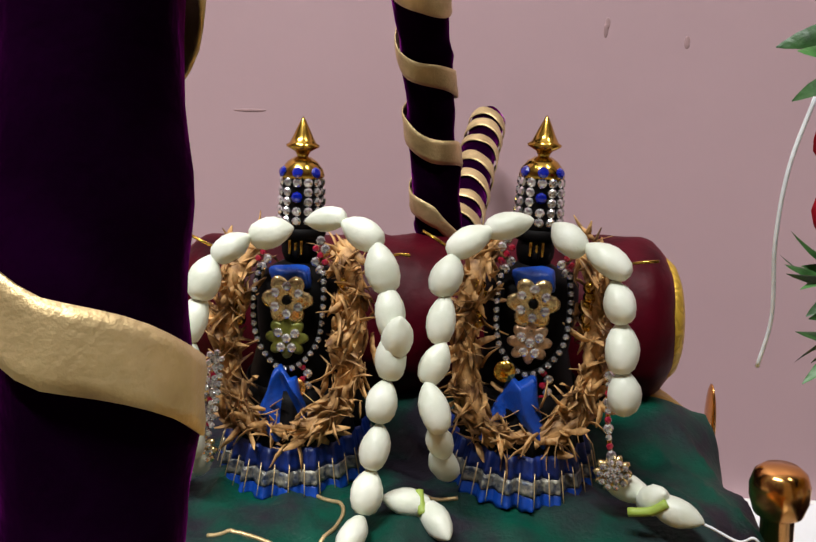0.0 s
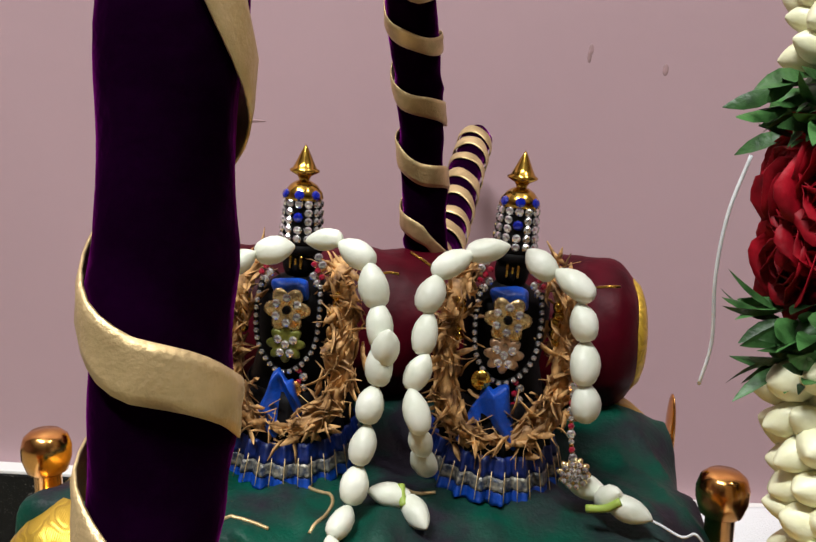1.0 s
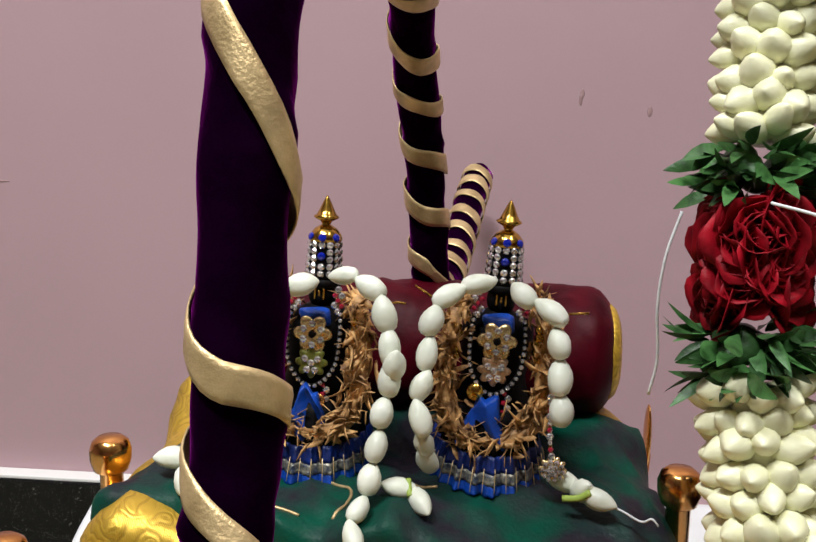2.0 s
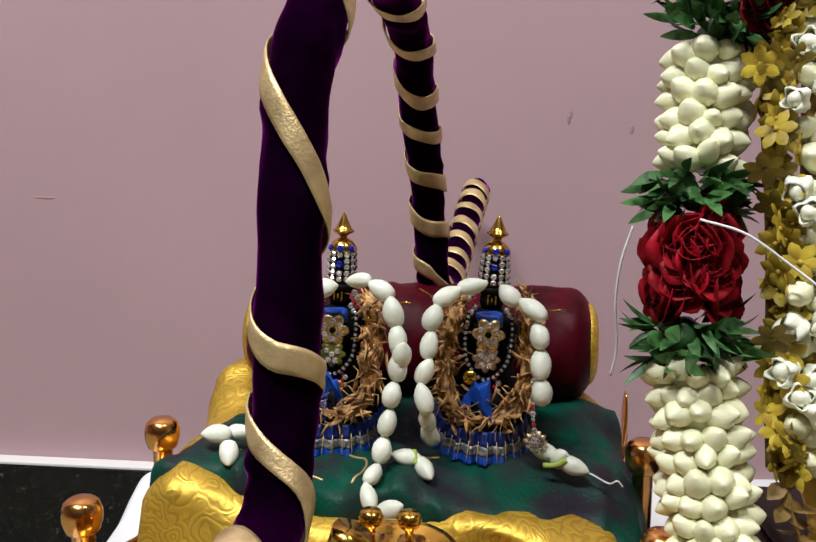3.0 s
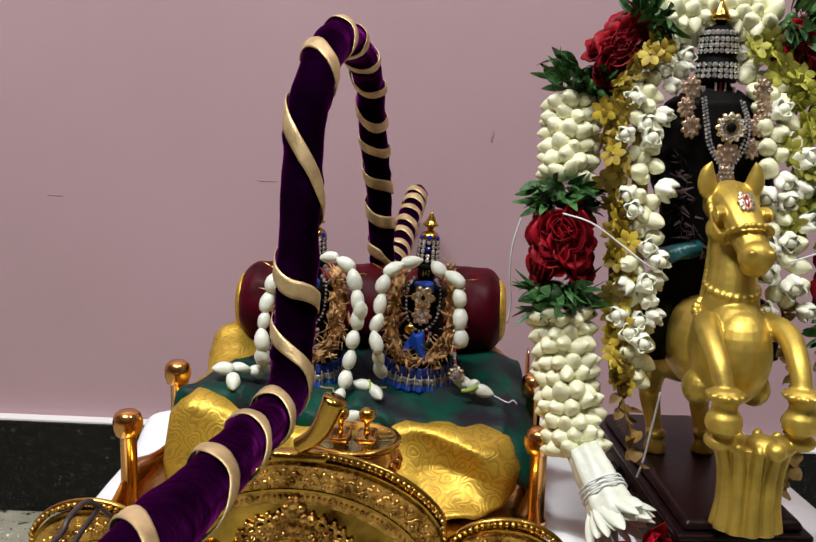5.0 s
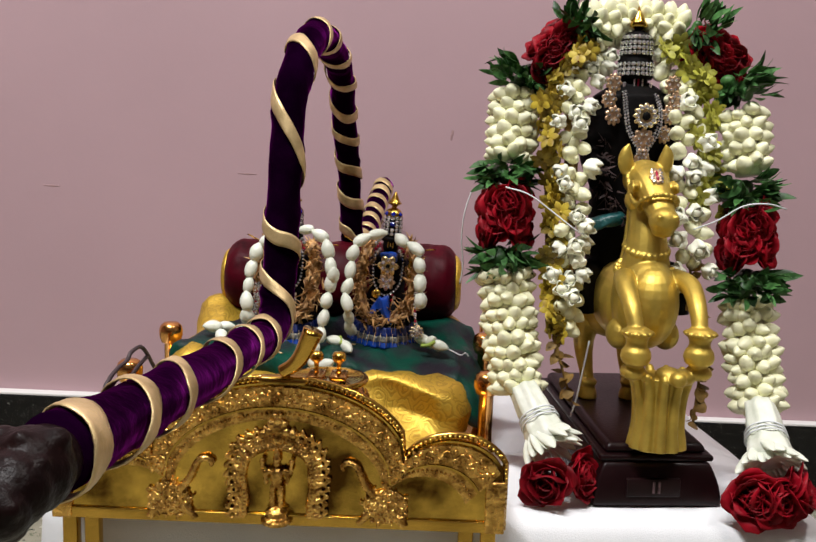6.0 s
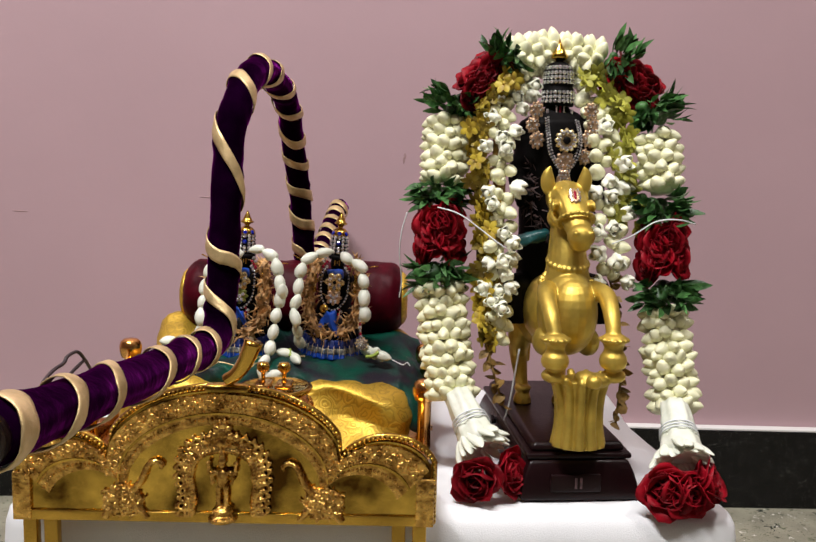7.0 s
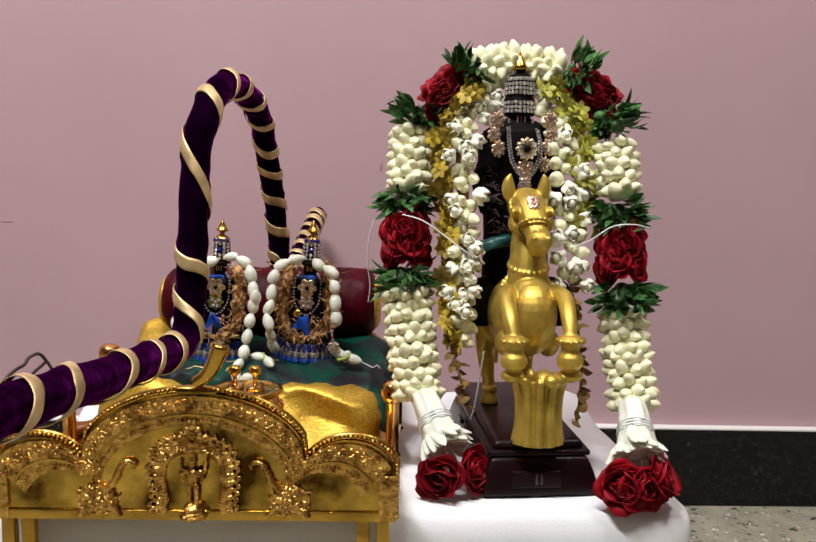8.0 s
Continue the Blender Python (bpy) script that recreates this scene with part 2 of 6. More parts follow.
def smooth_path(pts, n):
    """A Catmull-Rom curve through the points."""
    p = [Vector(q) for q in pts]
    p = [p[0] * 2 - p[1]] + p + [p[-1] * 2 - p[-2]]
    out = []
    for i in range(1, len(p) - 2):
        for k in range(n):
            t = k / n
            out.append(0.5 * (2 * p[i] + (p[i + 1] - p[i - 1]) * t + (2 * p[i - 1] - 5 * p[i] + 4 * p[i + 1] - p[i + 2]) * t * t
                              + (3 * p[i] - p[i - 1] - 3 * p[i + 1] + p[i + 2]) * t ** 3))
    out.append(p[-2])
    return out


def frames_along(path):
    """Tangent, side and up at each point, carried along without twist."""
    out, up = [], None
    for i, p in enumerate(path):
        t = (path[min(i + 1, len(path) - 1)] - path[max(i - 1, 0)]).normalized()
        if up is None:
            up = Vector((0, 0, 1)) if abs(t.z) < 0.8 else Vector((0, 1, 0))
        side = t.cross(up).normalized()
        up = side.cross(t).normalized()
        out.append((t, side, up))
    return out


def tube(path, radius, seg=16, bm=None, cap=True):
    bm = bm or bmesh.new()
    rings = []
    fr = frames_along(path)
    for i, (p, (t, s, u)) in enumerate(zip(path, fr)):
        f = i / max(1, len(path) - 1)
        ring = []
        for k in range(seg):
            a = 2 * math.pi * k / seg
            r = radius(f, a) if callable(radius) else radius
            ring.append(bm.verts.new(p + (s * math.cos(a) + u * math.sin(a)) * r))
        rings.append(ring)
    for a, b in zip(rings, rings[1:]):
        for k in range(seg):
            bm.faces.new((a[k], a[(k + 1) % seg], b[(k + 1) % seg], b[k]))
    if cap:
        bm.faces.new(rings[0])
        bm.faces.new(rings[-1])
    return bm


def ball(bm, centre, rx, ry=None, rz=None, seg=14, rings=9, turn=None):
    m = Matrix.Translation(centre) @ (turn or Matrix.Identity(4)) @ Matrix.Diagonal((rx, ry or rx, rz or rx, 1))
    bmesh.ops.create_uvsphere(bm, u_segments=seg, v_segments=rings, radius=1, matrix=m)
    return bm


def axis_lines(h, r, mids):
    a = [-h, -h + 0.12 * r, -h + 0.4 * r, -h + r]
    n = max(1, mids)
    mid = [-h + r + (2 * h - 2 * r) * k / n for k in range(1, n)]
    return a + mid + [-v for v in reversed(a)]


def round_box(lo, hi, r, mids=(1, 1, 1), shape=None, bm=None):
    """A box with rounded edges, its faces divided; shape(p) moves points."""
    bm = bm or bmesh.new()
    c = (Vector(lo) + Vector(hi)) / 2
    h = (Vector(hi) - Vector(lo)) / 2
    lines = [axis_lines(h[i], min(r, h[i] * 0.98), mids[i]) for i in range(3)]
    made = {}

    def vert(p):
        key = tuple(round(v, 6) for v in p)
        if key not in made:
            q = Vector(p)
            inner = Vector([max(-h[i] + min(r, h[i] * 0.98), min(h[i] - min(r, h[i] * 0.98), q[i])) for i in range(3)])
            d = q - inner
            if d.length > 1e-9:
                q = inner + d.normalized() * min(r, max(abs(v) for v in d))
            q = q + c
            made[key] = bm.verts.new(shape(q) if shape else q)
        return made[key]

    for ax in range(3):
        b, d = (ax + 1) % 3, (ax + 2) % 3
        for side in (-h[ax], h[ax]):
            for i in range(len(lines[b]) - 1):
                for j in range(len(lines[d]) - 1):
                    quad = []
                    for bi, dj in ((i, j), (i + 1, j), (i + 1, j + 1), (i, j + 1)):
                        p = [0, 0, 0]
                        p[ax], p[b], p[d] = side, lines[b][bi], lines[d][dj]
                        quad.append(vert(p))
                    if len(set(quad)) == 4:
                        bm.faces.new(quad)
    return bm


def scallop(c, r, lobes, depth=0.0016, wave=0.2, tall=1.0, bm=None):
    """A domed flower-shaped disc that faces the front."""
    bm = bm or bmesh.new()
    n = lobes * 6
    rings = []
    for f, y in ((1.0, 0.0), (0.98, -0.6), (0.8, -1.0), (0.45, -0.85)):
        rings.append([bm.verts.new(Vector(c) + Vector((r * f * (1 + wave * f * (abs(math.cos(lobes * a / 2)) - 0.6)) * math.cos(a), depth * y, tall * r * f * (1 + wave * f * (abs(math.cos(lobes * a / 2)) - 0.6)) * math.sin(a)))) for a in [2 * math.pi * k / n for k in range(n)]])
    for p, q in zip(rings, rings[1:]):
        for k in range(n):
            bm.faces.new((p[k], p[(k + 1) % n], q[(k + 1) % n], q[k]))
    bm.faces.new(rings[0])
    bm.faces.new(rings[-1])
    return bm


def fuse(ob, voxel):
    rm = ob.modifiers.new("fuse", "REMESH")
    rm.mode, rm.voxel_size, rm.use_smooth_shade = "VOXEL", voxel, True
    return ob


def wobble(amount, scale, seed=0.0):
    def f(p):
        q = p * scale + Vector((seed, seed * 2.3, -seed))
        return p + noise.noise_vector(q) * amount
    return f


def aim(p, direction, roll=0.0):
    """A pose at p whose z points along direction."""
    return Matrix.Translation(p) @ Vector(direction).to_track_quat("Z", "Y").to_matrix().to_4x4() @ Matrix.Rotation(roll, 4, "Z")


def along(path, step, start=0.0):
    """Points and tangents at even steps along a path."""
    out, left = [], start
    for a, b in zip(path, path[1:]):
        d = (b - a).length
        while left <= d:
            out.append((a.lerp(b, left / d), (b - a).normalized()))
            left += step
        left -= d
    return out


# ---- room ----
def slab(name, lo, hi, mat, label, category):
    return single(name, round_box(lo, hi, 0.001), mat, label, category, Matrix.Identity(4), kind="structure", smooth=False)


slab("floor", (-3.6, -6.2, -0.05), (4.2, 0.75, 0.0), TERRAZZO, "grey-green terrazzo floor with dark chips", "floor")
slab("wall_north", (-3.6, 0.63, 0.0), (4.2, 0.75, 2.7), PINK, "plain pink painted plaster wall", "wall")
# unseen walls and ceiling; the walls stand far off to dim bounced light
slab("wall_south", (-3.6, -6.32, 0.0), (4.2, -6.2, 2.7), PINK, "plain pink painted plaster wall", "wall")
slab("wall_west", (-3.72, -6.32, 0.0), (-3.6, 0.75, 2.7), PINK, "plain pink painted plaster wall", "wall")
slab("wall_east", (4.2, -6.32, 0.0), (4.32, 0.75, 2.7), PINK, "plain pink painted plaster wall", "wall")
slab("ceiling", (-3.72, -6.32, 2.7), (4.32, 0.75, 2.8), CEIL, "plain white ceiling", "ceiling")
slab("baseboard", (-3.59, 0.612, 0.0), (4.19, 0.6297, 0.110), SKIRT, "black speckled granite skirting along the wall", "skirting")
# lit top of the granite, painted as a pale strip
slab("trim", (-3.59, 0.613, 0.1102), (4.19, 0.6297, 0.1135), CEIL, "thin pale strip painted as the lit top edge of the skirting", "trim")


wall = bpy.data.objects["wall_north"]
MARK = material("paint_scuff", (0.36, 0.23, 0.235), 0.6, vary=0.2, scale=200)
for k, (x, z, w, t) in enumerate(((0.126, 0.460, 0.0016, 0.005), (0.183, 0.453, 0.0022, 0.0045), (-0.125, 0.400, 0.012, 0.0012), (0.127, 0.465, 0.0018, 0.004), (-0.362, 0.372, 0.01, 0.0012), (0.126, 0.462, 0.0016, 0.003))):
    part("paint_scuff", ball(bmesh.new(), (x, 0.63, z), w, 0.0004, t, 12, 8), MARK, wall)


# ---- platform ----
def platform():
    ob = thing("platform", "low platform draped in a white cotton cloth", "platform")
    yaw = radians(-4.5)

    def shape(p):
        q = p + noise.noise_vector(p * 9) * 0.004 + noise.noise_vector(p * 30) * 0.0012
        if q.z < 0.16:
            q.y -= 0.004 * math.sin(p.x * 60) * (0.16 - q.z) / 0.16
        q.z += 0.013 * max(0, min(1, (p.y - 0.36) / 0.05)) * min(1, max(0, p.z / 0.19))
        q.y -= (p.x + 0.03) * math.tan(-yaw) * max(0, min(1, (0.40 - p.y) / 0.3))
        return q
    part("cloth", round_box((-0.207, 0.118, 0.002), (0.362, 0.44, 0.19), 0.022, (24, 12, 8), shape), WHITE_CLOTH, ob)
    return ob


platform()


# ---- palanquin ----
def board_top(u):
    """Height of the front board's outline: a tall middle arch between two low ones."""
    a = abs(u)
    if a < 0.083:
        return 0.2465 + 0.0445 * math.sqrt(max(0, 1 - (a / 0.0845) ** 2)) ** 1.15
    x = (a - 0.117) / 0.0365
    return 0.2275 + 0.0285 * math.sqrt(max(0, 1 - x * x)) if abs(x) < 1 else 0.2275


def outline(inset=0.0, n=110, half=0.151):
    pts = []
    for k in range(n + 1):
        u = -half + inset + (2 * half - 2 * inset) * k / n
        pts.append((u, board_top(u * half / (half - inset)) - inset))
    return pts


def ribbon_solid(bm, top, low, v0, v1):
    """A solid between two outlines of equal length, from v0 to v1."""
    rows = []
    for (ua, za), (ub, zb) in zip(top, low):
        rows.append([bm.verts.new((ua, v0, za)), bm.verts.new((ua, v1, za)), bm.verts.new((ub, v1, zb)), bm.verts.new((ub, v0, zb))])
    for a, b in zip(rows, rows[1:]):
        for k in range(4):
            bm.faces.new((a[k], a[(k + 1) % 4], b[(k + 1) % 4], b[k]))
    bm.faces.new(rows[0])
    bm.faces.new(rows[-1])
    return bm


def scroll_figure(bm, cx, cz, s, v, seed):
    """A raised beast: a low body, curled tufts over it and a raised curling trunk."""
    rnd = random.Random(seed)
    ball(bm, (cx, v, cz), 0.0150, 0.0030, 0.0120, 16, 10)
    for k in range(34):
        a, d = k * 2.39996, (k / 34) ** 0.5
        x, z, r = cx + s * 0.0165 * d * math.cos(a), cz + 0.0135 * d * math.sin(a), rnd.uniform(0.0014, 0.0026)
        curl = [(x + r * (1 - 0.12 * q) * math.cos(q + a), v - 0.0034 * (1 - 0.6 * d * d), z + r * (1 - 0.12 * q) * math.sin(q + a)) for q in (0, 0.9, 1.8, 2.7, 3.6, 4.5)]
        tube([Vector(p) for p in curl], 0.0009, 5, bm)
    trunk = smooth_path([(cx - s * 0.008, v - 0.001, cz + 0.008), (cx - s * 0.014, v - 0.002, cz + 0.016), (cx - s * 0.019, v - 0.002, cz + 0.027),
                         (cx - s * 0.025, v - 0.002, cz + 0.030), (cx - s * 0.029, v - 0.002, cz + 0.0275), (cx - s * 0.028, v - 0.002, cz + 0.0245)], 5)
    tube(trunk, lambda f, a: 0.0026 * (1.15 - 0.6 * f), 7, bm)
    foot = smooth_path([(cx - s * 0.010, v - 0.001, cz - 0.003), (cx - s * 0.014, v - 0.001, cz - 0.008), (cx - s * 0.018, v - 0.001, cz - 0.0125)], 5)
    tube(foot, lambda f, a: 0.0028 * (1.1 - 0.4 * f), 7, bm)
    tube([Vector((cx + s * 0.010, v - 0.001, cz - 0.006)), Vector((cx + s * 0.013, v - 0.001, cz - 0.0125))], 0.0030, 7, bm)


def palanquin():
    ob = thing("palanquin", "small embossed brass palanquin on a white cloth", "palanquin", PAL)
    low = 0.192
    # front board with its raised borders
    board = part("front_board", ribbon_solid(bmesh.new(), outline(0.002), [(u, low) for u, z in outline(0.002)], 0.001, 0.006), BOARD_BRASS, ob, "brass board with painted dark reflections and embossed arches", smooth=False)
    part("border", ribbon_solid(bmesh.new(), outline(0.004), outline(0.017), -0.0022, 0.0012), EMBOSSED, board, "embossed floral border", smooth=False)
    part("inner_moulding", ribbon_solid(bmesh.new(), outline(0.0172), outline(0.0186), -0.0032, 0.0012), BRASS, board, smooth=False)
    part("inner_band", ribbon_solid(bmesh.new(), outline(0.0188), outline(0.0262), -0.0010, 0.0012), EMBOSSED, board, "narrow dotted brass band", smooth=False)
    dots = bmesh.new()
    for p, t in along([Vector((u, -0.0012, z)) for u, z in outline(0.0222, 160)], 0.0031):
        ball(dots, p, 0.0011, 0.0010, 0.0014, 6, 4)
    tagged(part("dots", dots, EMBOSSED, board), kind="stuff")
    part("side_border", round_box((-0.151, -0.0022, low), (-0.138, 0.0012, 0.2276), 0.001), EMBOSSED, board)
    part("side_border", round_box((0.138, -0.0022, low), (0.151, 0.0012, 0.2276), 0.001), EMBOSSED, board)
    part("bottom_band", round_box((-0.151, -0.0012, low), (0.151, 0.0012, low + 0.0075), 0.0006), BRASS, board)
    fl = bmesh.new()
    rnd = random.Random(4)
    for n, (p, t) in enumerate(along([Vector((u, -0.0024, z)) for u, z in outline(0.0105, 120)], 0.0052)):
        t = Vector((t.x, 0, t.z)).normalized()
        up = Vector((-t.z, 0, t.x)) * (1 if n % 2 else -1)
        curl = [p + (t * math.cos(q) + up * math.sin(q)) * 0.0032 * (1 - 0.13 * q) for q in (0, 0.8, 1.6, 2.4, 3.2, 4.0, 4.8)]
        tube(curl, lambda f, a: 0.0011 * (1.1 - 0.5 * f), 5, fl)
        ball(fl, p - up * 0.0030 + t * rnd.uniform(-.0008, .0008), 0.0017, 0.0014, 0.0017, 6, 4)
        ball(fl, p + up * 0.0048 + t * 0.0015, 0.0013, 0.0010, 0.0013, 6, 4)
    tagged(part("floral_relief", fl, EMBOSSED, board), kind="stuff")
    beads = bmesh.new()
    path = [Vector((u, 0.004, z)) for u, z in [(-0.151, low)] + outline(0, 160) + [(0.151, low)]]
    for p, t in along(path, 0.0034):
        ball(beads, p, 0.0017, seg=7, rings=5)
    tagged(part("bead_edge", beads, BRASS, board, "row of small brass beads"), kind="stuff")
    rim = tube([p + Vector((0, 0.004, 0.0002)) for p in path], 0.0022, 8)
    part("rim", rim, BRASS, board)
    # niche with a small standing relief
    arch = bmesh.new()
    bow = [(-0.0225, 0.198)] + [(-0.0225 + 0.001 * math.sin(k * 1.1), 0.203 + 0.0050 * k) for k in range(6)] + [(0.0225 * math.cos(a), 0.2315 + 0.0150 * math.sin(a)) for a in [math.pi * (1 - k / 14) for k in range(15)]] + [(0.0225 + 0.001 * math.sin(k * 1.1), 0.228 - 0.0050 * k) for k in range(6)] + [(0.0225, 0.198)]
    tube([Vector((x, -0.0005, z)) for x, z in bow], 0.0030, 8, arch)
    wide = [(x * 1.30, 0.198 + (z - 0.198) * 1.17) for x, z in bow]
    ribbon_solid(arch, wide, [(x * 1.02, z) for x, z in bow], -0.0012, 0.0012)
    for n, (p, t) in enumerate(along([Vector((x * 1.16, -0.0016, 0.198 + (z - 0.198) * 1.085)) for x, z in bow], 0.0056)):
        for k in range(5):
            a = k * 1.257 + n
            ball(arch, p + Vector((0.0016 * math.cos(a), -0.0003, 0.0016 * math.sin(a))), 0.0010, 0.0010, 0.0010, 6, 4)
        ball(arch, p + Vector((0, -0.0010, 0)), 0.0008, seg=6, rings=4)
    for p, t in along([Vector((x, -0.003, z)) for x, z in bow], 0.0026):
        ball(arch, p, 0.0012, seg=6, rings=4)
    for n, (p, t) in enumerate(along([Vector((x * 1.31, -0.001, 0.198 + (z - 0.198) * 1.18)) for x, z in bow], 0.0058)):
        t = Vector((t.x, 0, t.z)).normalized()
        up = Vector((-t.z, 0, t.x))
        curl = [p + (t * math.cos(q) + up * math.sin(q)) * 0.0036 * (1 - 0.14 * q) for q in (-0.6, 0.2, 1.0, 1.8, 2.6, 3.4, 4.2, 5.0)]
        tube(curl, lambda f, a: 0.0014 * (1.1 - 0.4 * f), 6, arch)
        ball(arch, p + up * 0.0042, 0.0015, 0.0014, 0.0020, 6, 5)
    for dx, dz, r in ((0, 0.2590, 0.0048), (-0.0052, 0.2570, 0.0034), (0.0052, 0.2570, 0.0034), (-0.0044, 0.2625, 0.0026), (0.0044, 0.2625, 0.0026), (0, 0.2650, 0.0032), (-0.0100, 0.2550, 0.0030), (0.0100, 0.2550, 0.0030), (0, 0.2520, 0.0038), (-0.0018, 0.2685, 0.0018), (0.0018, 0.2685, 0.0018)):
        ball(arch, (dx, -0.002, dz), r, 0.0030, r, 10, 7)
    fuse(part("niche_arch", arch, EMBOSSED, board, "raised arch of brass leaves"), 0.0005)
    fig = bmesh.new()
    lathe([(0.0, 0.2005), (0.0105, 0.2005), (0.0105, 0.2030), (0.0070, 0.2050), (0.0075, 0.2085), (0.0045, 0.2105), (0.0, 0.2110)], 14, fig, Matrix.Translation((0, -0.003, -0.005)))
    for s in (-1, 1):
        tube(smooth_path([(s * 0.0022, -0.004, 0.205), (s * 0.0028, -0.004, 0.213), (s * 0.0024, -0.004, 0.221)], 4), 0.0020, 8, fig)
        tube(smooth_path([(s * 0.004, -0.004, 0.2315), (s * 0.0075, -0.004, 0.227), (s * 0.0062, -0.004, 0.222)], 4), 0.0014, 7, fig)
        tube(smooth_path([(s * 0.004, -0.004, 0.2315), (s * 0.009, -0.004, 0.230), (s * 0.0095, -0.004, 0.2355)], 4), 0.0013, 7, fig)
        ball(fig, (s * 0.0096, -0.004, 0.2372), 0.0020, seg=8, rings=6)
    ball(fig, (0, -0.004, 0.2265), 0.0042, 0.0030, 0.0068, 10, 8)
    ball(fig, (0, -0.004, 0.2362), 0.0026, 0.0026, 0.0030, 10, 8)
    lathe([(0.0028, 0.2385), (0.0022, 0.242), (0.0012, 0.246), (0.0, 0.249)], 10, fig, Matrix.Translation((0, -0.004, 0)))
    fuse(part("relief_figure", fig, EMBOSSED, board, "small raised standing figure"), 0.0006)
    for s in (-1, 1):
        bm = bmesh.new()
        scroll_figure(bm, s * 0.072, 0.2075, s, -0.0005, 7)
        fuse(part("relief_beast", bm, EMBOSSED, board, "raised scrolling beast in brass"), 0.0005)
    # legs, bed, side rails
    for s in (-1, 1):
        for a in (0.126, 0.141):
            part("leg", round_box((s * a - 0.005, 0.002, 0.002), (s * a + 0.005, 0.011, low + 0.001), 0.0015), BRASS, ob)
    part("bed", round_box((-0.150, 0.0065, 0.1925), (0.150, 0.355, 0.2), 0.002), BRASS, ob)
    for s in (-1, 1):
        top = [(0.007 + 0.345 * k / 40, 0.214 + 0.008 * math.cos(k / 40 * 6.28 * 2.5) * (1 - 0.4 * k / 40)) for k in range(41)]
        bm = bmesh.new()
        rows = []
        for v, z in top:
            bulge = 0.006 * math.sin((v - 0.007) / 0.345 * 6.28 * 2.5)
            rows.append([bm.verts.new((s * 0.1492 + s * bulge * 0.3, v, 0.1985)), bm.verts.new((s * (0.1492 + bulge * 0.6), v, z)),
                         bm.verts.new((s * (0.1477 + bulge * 0.6), v, z)), bm.verts.new((s * 0.1475 + s * bulge * 0.3, v, 0.1985))])
        for a, b in zip(rows, rows[1:]):
            for k in range(4):
                bm.faces.new((a[k], a[(k + 1) % 4], b[(k + 1) % 4], b[k]))
        bm.faces.new(rows[0])
        bm.faces.new(rows[-1])
        part("side_rail", bm, COPPER, ob, "thin wavy coppery side panel")
    for s in (-1, 1):
        for v, top, out in ((0.130, 0.258, 0.1425 if s < 0 else 0.1455), (0.212, 0.272, 0.1330 if s < 0 else 0.1480)):
            post = part("post", lathe([(0.0075, 0.199), (0.0075, 0.202), (0.0058, 0.204), (0.0058, top - 0.008), (0.0066, top - 0.0075)], 20, None, Matrix.Translation((s * out, v, 0))), COPPER, ob, "round coppery brass post")
            part("knob", lathe([(0.0062, top - 0.009), (0.0085, top - 0.0075), (0.0102, top - 0.002), (0.0104, top + 0.003), (0.0090, top + 0.0075), (0.0062, top + 0.0098), (0.0, top + 0.0104)], 24, None, Matrix.Translation((s * out, v, 0))), COPPER, post, "shiny bulbous knob")
    for s in (1,):
        leaf = bmesh.new()
        ball(leaf, (s * 0.153, 0.335, 0.251), 0.0022, 0.009, 0.021, 14, 10)
        tube([Vector((s * 0.1505, 0.335, 0.197)), Vector((s * 0.153, 0.335, 0.24))], 0.003, 10, leaf)
        part("leaf_finial", leaf, COPPER, ob, "flat pointed brass finial")
    # cradle that holds the pole
    for s in (1,):
        horn = smooth_path([(0.002, 0.004, 0.2960), (0.009, 0.002, 0.3010), (0.0155, 0.000, 0.3095), (0.0225, -0.002, 0.3255)], 8)
        part("pole_cradle", tube(horn, lambda f, a: 0.0048 + 0.0020 * f * f, 20), BRASS, ob, "flared brass horn under the pole")
    part("cradle_foot", round_box((-0.014, 0.001, 0.283), (0.018, 0.010, 0.293), 0.003), BRASS, ob)
    return ob


palanquin()

# the wrapped carrying pole: front arm, tall hoop over the seat, rear arm
POLE = smooth_path([(-0.004, -0.335, 0.3615), (-0.004, -0.25, 0.351), (-0.004, -0.16, 0.340), (-0.004, -0.085, 0.333), (-0.0025, -0.042, 0.329), (-0.001, -0.014, 0.335),
                    (-0.0005, 0.001, 0.356), (0.0005, 0.006, 0.395), (0.002, 0.010, 0.440), (0.003, 0.022, 0.478), (0.0065, 0.052, 0.507), (0.0095, 0.092, 0.5215),
                    (0.0110, 0.135, 0.5230), (0.0140, 0.182, 0.515), (0.0150, 0.228, 0.497), (0.0135, 0.268, 0.469), (0.015, 0.294, 0.435), (0.017, 0.309, 0.395), (0.019, 0.316, 0.360),
                    (0.021, 0.326, 0.340), (0.024, 0.352, 0.338), (0.028, 0.400, 0.350), (0.033, 0.455, 0.370), (0.0395, 0.520, 0.396)], 12)


def pole_radius(f, a):
    return 0.0107 + 0.0012 * max(0, math.sin(a - f * 105 + 2 * noise.noise(Vector((f * 30, 1, 0))))) ** 8 + 0.0011 * noise.noise(Vector((f * 60, math.cos(a) * 1.2, math.sin(a) * 1.2))) + 0.0005 * noise.noise(Vector((f * 90, math.cos(a) * 2, math.sin(a) * 2)))


